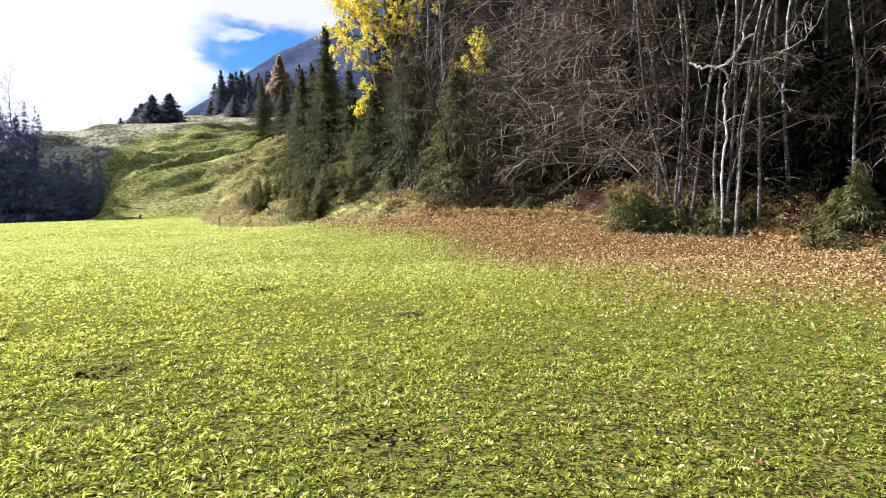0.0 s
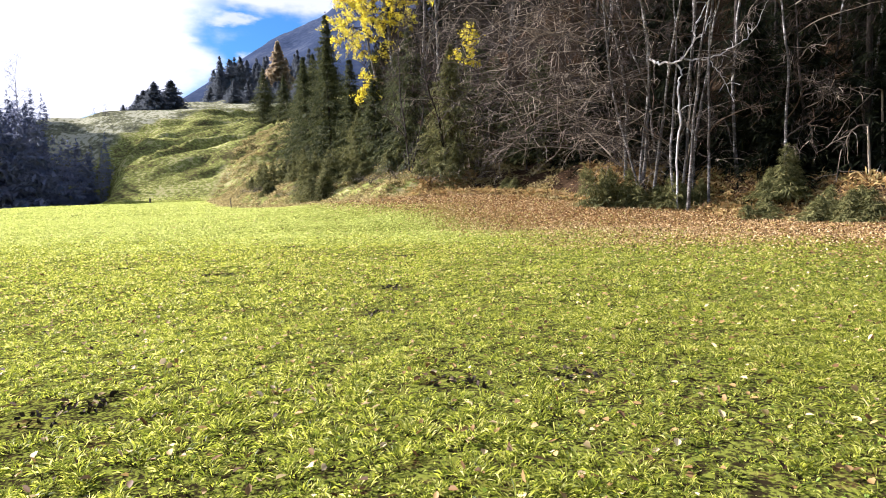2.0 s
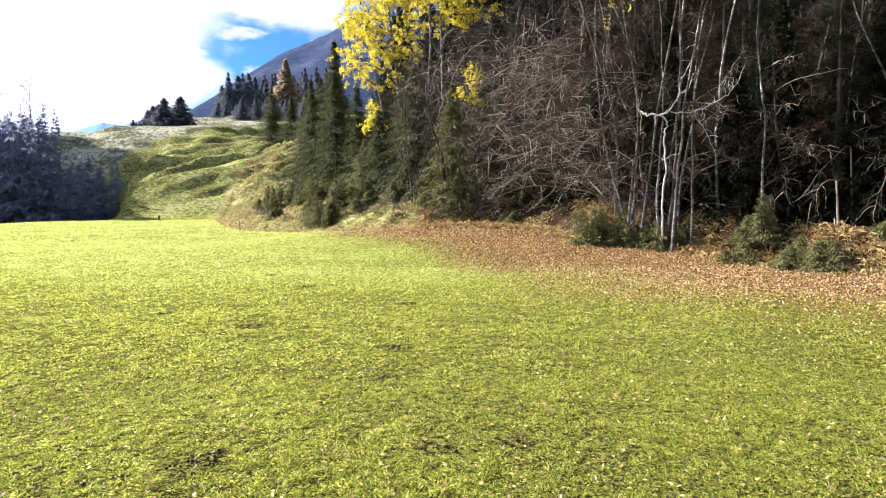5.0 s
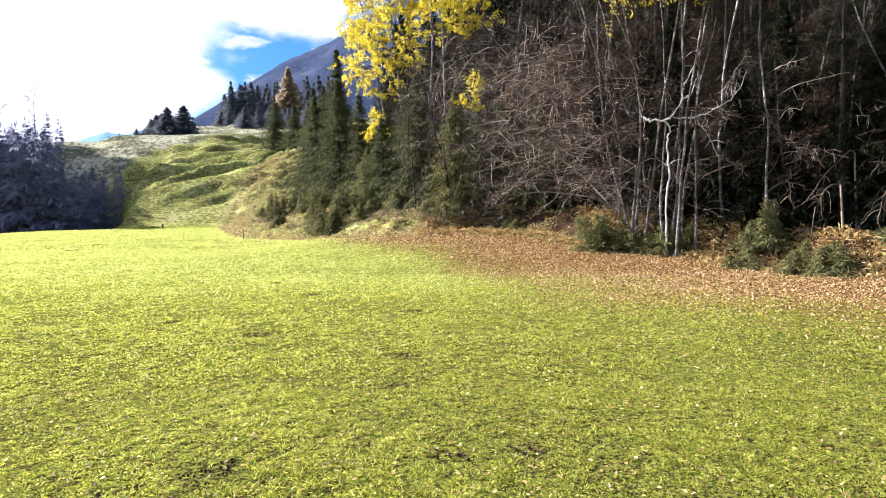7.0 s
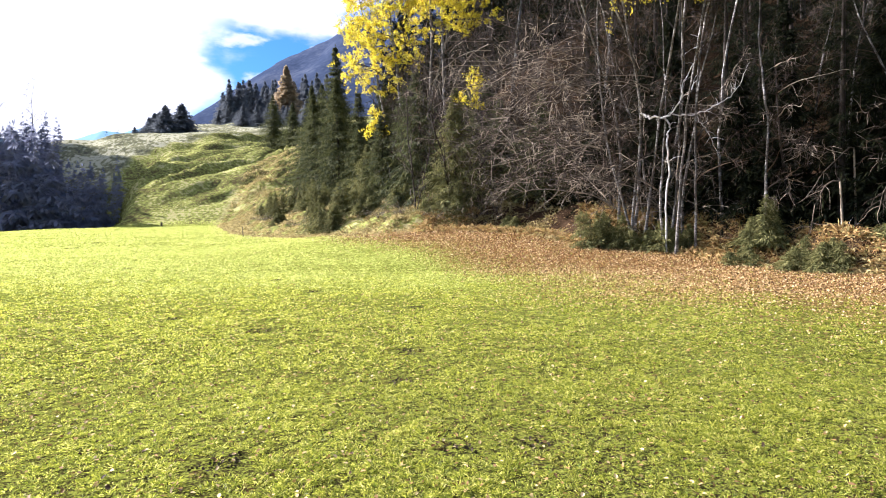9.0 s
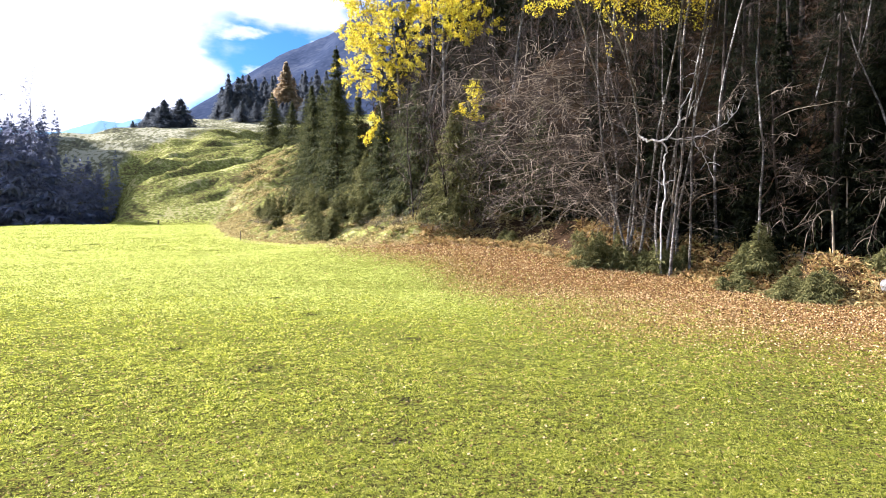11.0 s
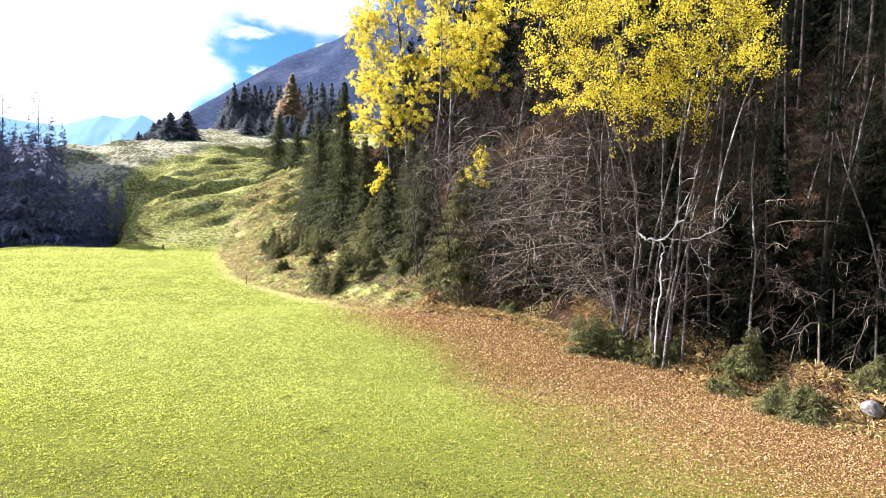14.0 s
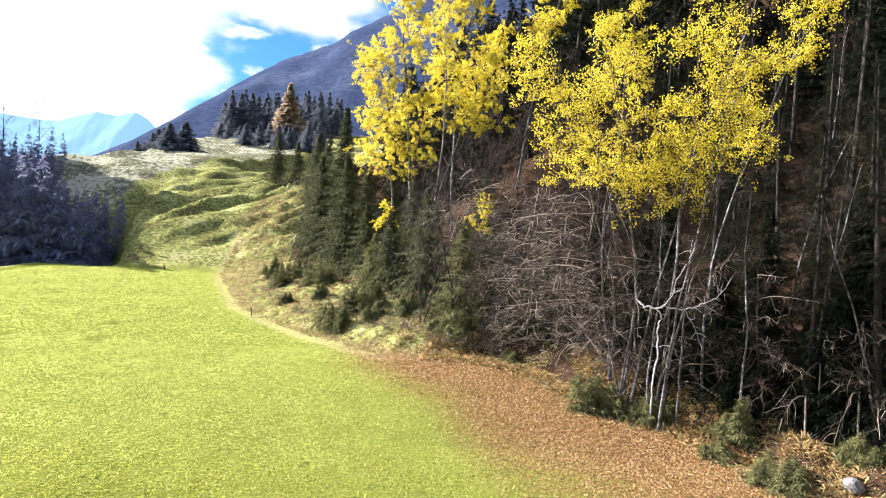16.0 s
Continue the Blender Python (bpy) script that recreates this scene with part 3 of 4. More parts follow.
# spruces at the forest edge: x, y, height, reach, young needles coloured as sunlit or not
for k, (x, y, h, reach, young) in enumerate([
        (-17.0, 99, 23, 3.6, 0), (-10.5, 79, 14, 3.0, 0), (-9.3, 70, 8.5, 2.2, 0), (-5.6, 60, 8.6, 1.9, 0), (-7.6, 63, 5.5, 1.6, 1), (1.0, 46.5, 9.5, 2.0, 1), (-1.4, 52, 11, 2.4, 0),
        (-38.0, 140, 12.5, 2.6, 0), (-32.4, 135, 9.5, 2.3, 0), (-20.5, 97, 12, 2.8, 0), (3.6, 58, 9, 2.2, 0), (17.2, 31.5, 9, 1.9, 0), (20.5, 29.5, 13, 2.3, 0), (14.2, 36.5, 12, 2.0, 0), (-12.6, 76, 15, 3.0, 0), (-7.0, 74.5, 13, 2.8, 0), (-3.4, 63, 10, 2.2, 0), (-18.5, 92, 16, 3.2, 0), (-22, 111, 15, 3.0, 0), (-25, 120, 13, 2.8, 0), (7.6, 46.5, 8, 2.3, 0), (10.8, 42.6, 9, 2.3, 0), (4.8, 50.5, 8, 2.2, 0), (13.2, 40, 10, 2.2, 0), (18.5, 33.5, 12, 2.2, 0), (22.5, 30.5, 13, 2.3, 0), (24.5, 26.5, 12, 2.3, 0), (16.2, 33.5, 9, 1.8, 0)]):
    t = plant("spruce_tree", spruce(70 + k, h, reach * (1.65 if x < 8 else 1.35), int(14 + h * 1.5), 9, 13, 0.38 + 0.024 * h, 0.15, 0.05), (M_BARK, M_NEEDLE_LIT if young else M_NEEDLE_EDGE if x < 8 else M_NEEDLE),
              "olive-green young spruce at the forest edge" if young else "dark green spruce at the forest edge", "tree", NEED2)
    t.matrix_basis = pose(x, y, set_down(x, y, 0.1), r.normal(0, 1.5), r.normal(0, 1.5), r.uniform(0, 360))

def bush(seed, h, reach):
    """Several young stems grown into one uneven bush."""
    rr = np.random.default_rng(seed)
    trunk, crown = Geo(), Geo()
    for k in range(8):
        a, d = rr.uniform(0, 6.28), rr.uniform(0.1, 0.95) * reach
        t, c = spruce(seed * 7 + k, h * rr.uniform(0.4, 0.95), reach * 0.6 + 0.2, 10, 7, 7, 0.34, 0.17, 0.12)
        for into, geo in ((trunk, t), (crown, c))[int(k > 0):]:
            into.add(np.concatenate(geo.v) + [math.cos(a) * d, math.sin(a) * d, 0], np.concatenate(geo.q))
    return trunk, crown


# low spruce bushes along the bank: x, y, height, reach
for k, (x, y, h, reach) in enumerate([
        (-10.6, 52.4, 2.8, 3.1), (-8.0, 53.0, 3.2, 2.8), (-9.2, 50.9, 2.4, 2.2), (-6.2, 51.0, 1.8, 1.9), (-19.6, 72, 3.8, 2.0), (-15.4, 69, 4.2, 2.3), (-13.2, 68, 3.8, 2.3), (-17.6, 76, 4.0, 2.2), (-22.5, 80, 3.2, 1.9), (-6.5, 55, 2.4, 1.7), (-16.4, 62, 1.5, 1.2), (-12.6, 61.5, 1.9, 1.3),
        (9.8, 35.2, 2.4, 1.6), (12.9, 34.6, 1.9, 1.7), (14.8, 29.7, 1.1, 0.9), (16.6, 26.8, 1.7, 1.5), (20.4, 26.6, 1.6, 1.4), (4.7, 41.9, 1.0, 0.7), (1.2, 44.6, 2.8, 1.6), (16.4, 30.4, 2.4, 0.9), (11.0, 34.9, 1.3, 1.0), (13.4, 33.6, 1.2, 1.0), (20.6, 23.0, 2.5, 1.9), (22.5, 22.0, 3.2, 1.9), (-0.6, 46.0, 2.0, 1.4), (-3.2, 50.5, 1.9, 1.4)]):
    t = plant("spruce_bush", bush(120 + k, h, reach * (0.62 if x < 0 else 0.9)), (M_BARK, M_NEEDLE_LIT), "low bushy young spruce on the grassy bank" if x < 0 else "low bushy young spruce over fallen leaves", "bush", NEED2)
    if x > 8:  # out in front of the stems
        x, y = x - 0.7, y - 1.0
    t.matrix_basis = pose(x, y, set_down(x, y, 0.08), r.normal(0, 4), r.normal(0, 4), r.uniform(0, 360))

# yellow aspens: x, y, height, trunk radius, limbs, limb length, lean, lowest limb, leaves, where leaves begin
for k, (x, y, h, rad, limbs, ll, lean, low, leaves, lf) in enumerate([
        (10.4, 36.0, 19, 0.09, 16, 3.6, (-0.33, -0.48), 0.55, 7000, 0.66),
        (11.0, 35.2, 20, 0.10, 17, 3.8, (-0.26, -0.48), 0.55, 7500, 0.64),
        (11.3, 34.4, 19.5, 0.09, 16, 3.6, (-0.20, -0.50), 0.55, 4800, 0.68),
        (13.4, 34.0, 21, 0.09, 16, 3.5, (-0.14, -0.36), 0.58, 4500, 0.70),
        (12.6, 33.6, 18, 0.085, 16, 3.3, (-0.22, -0.44), 0.58, 4000, 0.68),
        (15.1, 32.8, 22, 0.09, 15, 3.4, (-0.01, -0.38), 0.55, 6500, 0.64),
        (12.1, 31.6, 20, 0.085, 16, 3.4, (-0.16, -0.30), 0.56, 3500, 0.70),
        (12.4, 47.0, 25, 0.13, 18, 4.2, (-0.02, -0.08), 0.60, 9000, 0.74),
        (13.5, 36.0, 27, 0.11, 16, 4.0, (-0.04, -0.15), 0.62, 900, 0.82),
        (-4.0, 68, 30, 0.22, 28, 5.8, (-0.05, -0.05), 0.30, 26000, 0.34),
        (-6.6, 71, 26, 0.18, 22, 4.6, (-0.08, -0.05), 0.35, 15000, 0.42),
        (0.8, 69, 29, 0.18, 22, 5.0, (0, -0.06), 0.35, 15000, 0.42),
        (-1.2, 66, 25, 0.16, 20, 5.0, (-0.02, -0.06), 0.40, 13000, 0.50),
        (-1.6, 71, 30, 0.16, 20, 4.6, (-0.03, -0.04), 0.40, 12000, 0.50),
        (8.0, 68, 30, 0.16, 18, 4.6, (0, -0.04), 0.50, 12000, 0.60),
        (10.8, 34.8, 17.5, 0.08, 15, 3.2, (-0.34, -0.46), 0.50, 4200, 0.64)]):
    far = y > 60
    t = plant("aspen_tree", bare_tree(200 + k, h, rad, limbs, ll * (1.12 if far else 1.0), (0, 0), low, 0.10, -0.06, 7, 0.9 if not far else 1.3, leaves, 0.09 if not far else 0.15, lf, arch=lean), (M_BIRCH, M_TWIG, M_YELLOW),
              "aspen with pale trunk and bright yellow autumn leaves", "tree")
    t.matrix_basis = pose(x, y, set_down(x, y))
# last yellow tufts on thin trees
for k, (x, y, h, lean) in enumerate([(-6.8, 62, 9.0, (0.0, 0.0)), (2.2, 48.5, 10.5, (0.02, 0.0))]):
    t = plant("young_aspen", bare_tree(240 + k, h, 0.06, 9, 1.7, lean, 0.5, 0.1, 0.0, 6, 0.6, 1300, 0.14, 0.72, 4), (M_TWIG, M_TWIG, M_YELLOW), "thin young aspen with a last tuft of yellow leaves", "tree")
    t.matrix_basis = pose(x, y, set_down(x, y))

# pale bare trees behind the forest edge: x, y, height, radius, lean
for k, (x, y, h, rad, lean) in enumerate([
        (10.9, 34.4, 17, 0.075, (-0.30, -0.02)), (12.3, 36.2, 16, 0.075, (-0.16, -0.05)), (11.9, 32.6, 15, 0.075, (-0.12, 0.0)), (13.3, 32.0, 15, 0.075, (0.03, 0.0)),
        (15.9, 29.8, 13, 0.075, (-0.02, -0.05)), (19.4, 30.2, 15, 0.075, (0.0, -0.12)), (21.5, 27.0, 14, 0.075, (-0.08, -0.1)),
        (20.5, 34.0, 17, 0.075, (0.0, -0.05)), (27.5, 42.6, 20, 0.075, (0.02, 0)), (23.5, 24.0, 13, 0.075, (-0.1, -0.05))]):
    t = plant("birch_tree", bare_tree(300 + k, h, rad, 17, 3.0, lean, 0.18, 0.25, -0.04, 8, 0.75), (M_BIRCH, M_TWIG, M_YELLOW), "leafless birch with a pale slender trunk", "tree")
    t.matrix_basis = pose(x, y, set_down(x, y))

# brown thickets of bare saplings up the slope
thick = [plant("bare_tree", bare_tree(340 + i, 9.5 + i, 0.07, 14, 3.0, (0, 0), 0.12, 0.5, -0.02, 5, 1.1, subs=3), (M_BARK, M_TWIG, M_YELLOW), "leafless grey-brown tree in a dense thicket", "tree") for i in range(4)]
spots = []
for _ in range(5000):
    x, y = r.uniform(-6, 34), r.uniform(18, 85)
    s = float(into_forest(x, y))
    if (6.5 if 2 < x < 11.5 else 2.5) < s < 30 and -0.06 * y < x and r.random() < (1.0 if x < 0.3 * y else 0.0) and all((x - a) ** 2 + (y - b) ** 2 > 3.2 + 0.2 * s for a, b in spots):
        spots.append((x, y))
    if len(spots) >= 52:
        break
for _ in range(3000):
    x, y = r.uniform(-4, 20), r.uniform(46, 90)
    if -0.04 < x / y < 0.27 and float(into_forest(x, y)) > 5 and all((x - a) ** 2 + (y - b) ** 2 > 5 for a, b in spots):
        spots.append((x, y))
    if len(spots) >= 85:
        break
scatter(thick, spots, r, 7, (0.6, 1.25))
# bare and dark trees that close the top of the slope
spots = []
for _ in range(6000):
    x, y = r.uniform(0, 60), r.uniform(80, 215)
    if 0.02 < x / y < 0.36 and x + 0.125 * y > 18 and all((x - a) ** 2 + (y - b) ** 2 > 34 for a, b in spots):
        spots.append((x, y))
    if len(spots) >= 90:
        break
for k, (x, y) in enumerate(spots):
    c = copy_thing(tall[k % 3] if k % 5 < 2 or x > 0.17 * y else thick[k % 4], pose(x, y, set_down(x, y), r.normal(0, 4), r.normal(0, 4), r.uniform(0, 360)))
    w = r.uniform(0.7, 1.0) if k % 5 < 2 or x > 0.17 * y else r.uniform(1.3, 2.0)
    c.scale = (w, w, w)


def shrub(seed, stems, length, spread):
    """Arching bare stems from one stool."""
    rr = np.random.default_rng(seed)
    g = Geo()
    for _ in range(stems):
        a = rr.uniform(0, 2 * np.pi)
        way = (np.cos(a) * spread, np.sin(a) * spread, 1)
        L = length * rr.uniform(0.6, 1.15)
        sp = path((rr.normal(0, 0.3), rr.normal(0, 0.3), -0.15), way, L, 11, -0.13, 0.09, rr)
        r0 = rr.uniform(0.025, 0.055)
        g.tube(sp, r0 * np.linspace(1, 0.2, 11), 5)
        for _ in range(9):
            p, d = along(sp, rr.uniform(0.25, 1))
            bp = path(p, sideways(d, rr, 0.0), L * rr.uniform(0.12, 0.34), 5, -0.08, 0.2, rr)
            g.tube(bp, r0 * 0.42 * np.linspace(1, 0.3, 5), 4)
            for _ in range(3):
                p2, d2 = along(bp, rr.uniform(0.2, 1))
                q = path(p2, sideways(d2, rr, 0.0), rr.uniform(0.2, 0.7), 3, -0.05, 0.25, rr)
                g.tube(q, (0.008, 0.006, 0.003), 3)
    return g


shrubs = [plant("bare_shrub", (shrub(380 + i, 24, 6.5 + 0.5 * i, 0.8),), (M_STEM,), "sprawling leafless hazel shrub with arching grey stems", "shrub", ("stool",)) for i in range(3)]
scatter(shrubs, [(3.4, 47.6), (11.4, 37.6), (13.6, 35.4), (12.5, 39.5)], r, 6, (0.8, 1.15))

def fan(seed, trunk_h, n, length, heading, low):
    """A leaning tree whose long bare limbs droop to one side down to the ground."""
    rr = np.random.default_rng(seed)
    trunk, wood = Geo(), Geo()
    tp = path((0, 0, -0.2), (-0.12, -0.05, 1), trunk_h, 12, 0.0, 0.07, rr)
    trunk.tube(tp, 0.10 * np.linspace(1, 0.2, 12), 7)
    for k in range(n):
        p, d = along(tp, rr.uniform(low, 0.98))
        a = radians(heading + rr.normal(0, 32))
        L = length * rr.uniform(0.5, 1.15)
        sp = path(p, (math.cos(a), math.sin(a), rr.uniform(-0.1, 0.45)), L, 11, -0.07, 0.10, rr)
        sp[:, 2] = np.maximum(sp[:, 2], 0.5 + 0.2 * rr.random())
        r0 = rr.uniform(0.016, 0.038)
        wood.tube(sp, r0 * np.linspace(1, 0.2, 11), 5)
        for _ in range(11):
            q, e = along(sp, rr.uniform(0.2, 1))
            bp = path(q, sideways(e, rr, -0.05), L * rr.uniform(0.1, 0.3), 5, -0.06, 0.2, rr)
            wood.tube(bp, r0 * 0.55 * np.linspace(1, 0.3, 5), 4)
            for _ in range(2):
                q2, e2 = along(bp, rr.uniform(0.2, 1))
                wood.tube(path(q2, sideways(e2, rr, 0.0), rr.uniform(0.2, 0.7), 3, -0.05, 0.25, rr), (0.013, 0.010, 0.005), 3)
    return trunk, wood


for k, (x, y, h, n, L, a) in enumerate([(10.6, 38.2, 10, 44, 7.8, 178), (9.4, 41.6, 12, 46, 8.0, 185), (12.0, 36.4, 9, 26, 6.0, 195), (7.4, 47.0, 13, 36, 7.0, 188), (13.8, 35.2, 9, 16, 4.5, 260), (17.8, 30.8, 9, 12, 3.6, 250), (21.4, 27.8, 9, 12, 3.6, 230)]):
    t = plant("hazel_tree", fan(800 + k, h, n, L, a, 0.3), (M_BARK, M_STEM), "leafless hazel with long drooping grey limbs", "tree", ("trunk", "branchwork"))
    t.matrix_basis = pose(x, y, set_down(x, y))

# the bleached crooked limb that hangs among the birches
g = Geo()
rr = np.random.default_rng(77)
foot = float(land(11.9, 32.3))


def limb(pts, r0, r1, forks=0, reach=1.0):
    """A crooked limb through the given bends, with side twigs."""
    pts = np.array(pts, float)
    f = np.linspace(0, len(pts) - 1, 5 * len(pts))
    line = np.stack([np.interp(f, np.arange(len(pts)), pts[:, a]) for a in range(3)], -1) + rr.normal(0, 0.03, (len(f), 3))
    g.tube(line, np.linspace(r0, r1, len(f)), 6)
    for _ in range(forks):
        p, d = along(line, rr.uniform(0.2, 1))
        g.tube(path(p, sideways(d, rr, 0.1), reach * rr.uniform(0.4, 1.1), 6, -0.04, 0.28, rr), 0.016 * np.linspace(1, 0.25, 6), 4)


limb([(11.9, 32.3, foot - 0.2), (11.75, 32.0, 3.4), (11.8, 31.7, 5.2), (11.6, 31.5, 6.6), (11.75, 31.5, 7.3), (11.45, 31.5, 7.65)], 0.05, 0.045, 3)
limb([(10.5, 32.3, 8.05), (10.85, 31.9, 7.72), (11.45, 31.5, 7.65), (11.75, 31.4, 7.75), (12.25, 31.3, 8.55), (12.75, 31.2, 8.9), (13.0, 31.2, 9.7)], 0.06, 0.02, 6)
limb([(12.25, 31.3, 8.55), (12.35, 31.2, 9.4), (13.0, 31.1, 10.6), (13.0, 31.0, 11.8)], 0.04, 0.012, 6)
limb([(11.9, 31.5, 7.8), (12.9, 31.2, 7.7), (13.6, 31.0, 8.0), (14.6, 30.9, 8.5), (15.2, 30.8, 9.4)], 0.04, 0.012, 8)
limb([(12.9, 31.2, 7.7), (13.4, 30.9, 6.9), (13.9, 30.7, 5.6)], 0.02, 0.008, 5)
tagged(part("dead_branch", g, M_DEAD, smooth=True), "bleached crooked dead branch standing among birches", "dead branch", "dead branches in the wood")
for k, (x, y, z, a) in enumerate([(19.3, 28.6, 5.6, 200), (20.2, 26.8, 4.6, 230), (18.0, 27.6, 4.0, 190), (21.0, 28.0, 8.0, 210)]):
    rr = np.random.default_rng(500 + k)
    g = Geo()
    p0 = path((0, 0, 0), (math.cos(radians(a)), math.sin(radians(a)), 0.3), 3.4, 9, -0.22, 0.2, rr)
    g.tube(p0, 0.035 * np.linspace(1, 0.25, 9), 6)
    for _ in range(12):
        p, d = along(p0, rr.uniform(0.2, 1))
        g.tube(path(p, sideways(d, rr, -0.3), rr.uniform(0.5, 1.5), 5, -0.15, 0.25, rr), 0.014 * np.linspace(1, 0.3, 5), 4)
    base = np.array([0.0, 0, 0])
    g.tube([(0.2, 0.1, float(land(x, y)) - z - 0.2), (0.1, 0.05, (float(land(x, y)) - z) / 2), (0, 0, 0)], (0.06, 0.05, 0.036), 6)
    tagged(part("dead_branch", g, M_STEM, smooth=True), "pale leafless drooping dead sapling at the forest edge", "dead branch", "dead branches in the wood").matrix_basis = pose(x, y, z)


# small leafless bushes on the bank
for k, (x, y, s) in enumerate([(-23.5, 84, 0.42), (-13.8, 57.4, 0.2), (-11.6, 55.4, 0.24), (-17.8, 63.8, 0.22), (-5.0, 48.0, 0.24), (-2.8, 46.4, 0.26), (-0.4, 44.2, 0.28), (-20.4, 69, 0.24), (2.4, 43.6, 0.3)]):
    c = copy_thing(shrubs[k % 3], pose(x, y, set_down(x, y, 0.02), 0, 0, 77 * k))
    c.scale = (s, s, s)
    tagged(c, "small leafless bush on the grassy bank")
# ---- meadow, leaves and bank ----
r = np.random.default_rng(90)


def ground_points(n, y0, y1, power):
    """Points on the land, thinning with distance."""
    u = r.random(n)
    k = 1 - power
    y = (y0 ** k + u * (y1 ** k - y0 ** k)) ** (1 / k)
    return r.uniform(-1, 1, n) * (0.78 * (y + 3.5) + 14), y - 8


def tilted(n, up):
    return unit(np.stack([r.normal(0, 1, n), r.normal(0, 1, n), np.full(n, up)], -1))


# bare earth shows here: x, y, radius
BARE = [(-2.1, 5.3, 0.26), (0.05, 5.6, 0.16), (0.8, 5.8, 0.18), (-0.7, 8.3, 0.18), (-0.66, 10.3, 0.22), (-3.9, 12.6, 0.25), (-0.85, 16.4, 0.25), (-6.6, 14.7, 0.2), (-27.7, 45.6, 0.7), (-29.4, 51.6, 0.6), (-15.4, 29.7, 0.2), (-4.5, 20.7, 0.3), (-6.8, 24.6, 0.25)]


def turf(n, box, low, high, width, name, mat, label, up, keep_from, reach=11.0, fade=(-99, -98, 900, 901)):
    """Short grass or leaves over a stretch of meadow, in clumps with gaps between."""
    x, y = r.uniform(box[0], box[1], n), r.uniform(box[2], box[3], n)
    s = into_forest(x, y)
    clump = np.clip(0.5 + 1.0 * (speckle(x, y, 0.24, 6) - 0.5) + 1.3 * (speckle(x, y, 0.09, 7) - 0.5) + 0.5 * (speckle(x, y, 1.4, 8) - 0.5), 0, 1)
    keep = (s < 0.3) & (x > -60) & (r.random(n) < sm(fade[0], fade[1], y) * sm(fade[3], fade[2], y)) & (np.abs(x) < 0.8 * y + reach) & (r.random(n) < (keep_from + (1.1 - keep_from) * clump) * (1 - 0.93 * litter_amount(x, y, s) ** 0.8))
    for px, py, pr in BARE:
        keep &= ((x - px) ** 2 + ((y - py) * 0.8) ** 2 > (1.35 * pr * (0.6 + 0.8 * speckle(x, y, 0.2, 11))) ** 2) | (r.random(n) < 0.12)
    x, y, clump = x[keep], y[keep], clump[keep]
    n = len(x)
    g = Geo()
    way = tilted(n, up)
    g.blades(np.stack([x, y, land(x, y) - 0.005], -1), way, np.cross(way, tilted(n, 0.2)), r.uniform(low, high, n) * (0.55 + 0.75 * clump), width * r.uniform(0.6, 1.4, n), 0.2)
    stuff(name, g, mat, label, "grass" if "grass" in name else "weeds")


def tussocks(n, box, blades, low, high, width, reach, wide, fade):
    """Close-cropped tufts of grass: blades spread out from each root, with bare gaps between the tufts."""
    cx, cy = r.uniform(box[0], box[1], n), r.uniform(box[2], box[3], n)
    lush = 0.25 + 0.75 * speckle(cx, cy, 0.9, 8) + 0.35 * (speckle(cx, cy, 0.3, 6) - 0.5)
    keep = (np.abs(cx) < 0.8 * cy + reach) & (r.random(n) < np.clip(1.3 * lush, 0.1, 1) * sm(fade[0], fade[1], cy) * sm(fade[3], fade[2], cy))
    s = into_forest(cx, cy)
    keep &= r.random(n) > 0.93 * litter_amount(cx, cy, s) ** 0.8
    for px, py, pr in BARE:
        keep &= ((cx - px) ** 2 + ((cy - py) * 0.8) ** 2 > (1.3 * pr) ** 2) | (r.random(n) < 0.1)
    cx, cy, lush = cx[keep], cy[keep], lush[keep]
    size = r.uniform(0.6, 1.35, len(cx)) * (0.55 + 0.6 * lush)
    k = np.repeat(np.arange(len(cx)), blades)
    m = len(k)
    a, d = r.uniform(0, 6.283, m), np.sqrt(r.random(m))
    out = np.stack([np.cos(a), np.sin(a)], -1)
    xy = np.stack([cx[k], cy[k]], -1) + out * (d * wide * size[k])[:, None]
    way = np.concatenate([out * (0.35 + 1.0 * d)[:, None] + r.normal(0, 0.35, (m, 2)), r.uniform(0.55, 1.3, m)[:, None]], 1)
    lift = 0.05 * np.clip(speckle(cx, cy, 0.32, 17) + 0.5 * speckle(cx, cy, 0.13, 18) - 0.55, 0, 1)
    g = Geo()
    g.blades(np.column_stack([xy, land(xy[:, 0], xy[:, 1]) - 0.004 + lift[k] * (1 - d ** 2)]), way, np.cross(way, tilted(m, 0.3)), r.uniform(low, high, m) * size[k], width * r.uniform(0.6, 1.4, m), 0.25)
    stuff("meadow_grass", g, M_BLADE, "cropped tufts of bright green autumn meadow grass", "grass")


tussocks(24000, (-10.5, 10.5, 2.4, 9.8), 34, 0.025, 0.065, 0.0062, 3.0, 0.05, (0, 1, 7.5, 9.8))
tussocks(24000, (-15, 14, 7.5, 17), 17, 0.035, 0.08, 0.012, 3.0, 0.06, (7.5, 9.8, 13, 17))
tussocks(30000, (-24, 22, 12, 29), 11, 0.05, 0.10, 0.022, 4.0, 0.075, (12, 17, 22, 29))
turf(150000, (-10.5, 10.5, 2.4, 11), 0.015, 0.04, 0.008, "meadow_grass", M_BLADE, "short bright green autumn meadow grass", 0.8, 0.5)
turf(420000, (-34, 24, 18, 46), 0.06, 0.12, 0.036, "meadow_grass", M_SWARD, "short yellow-green autumn meadow grass", 0.8, 0.55, 11.0, (18, 26, 90, 91))
turf(30000, (-12, 12, -14, 1.5), 0.06, 0.13, 0.03, "meadow_grass", M_BLADE, "short bright green autumn meadow grass", 0.6, 0.35)
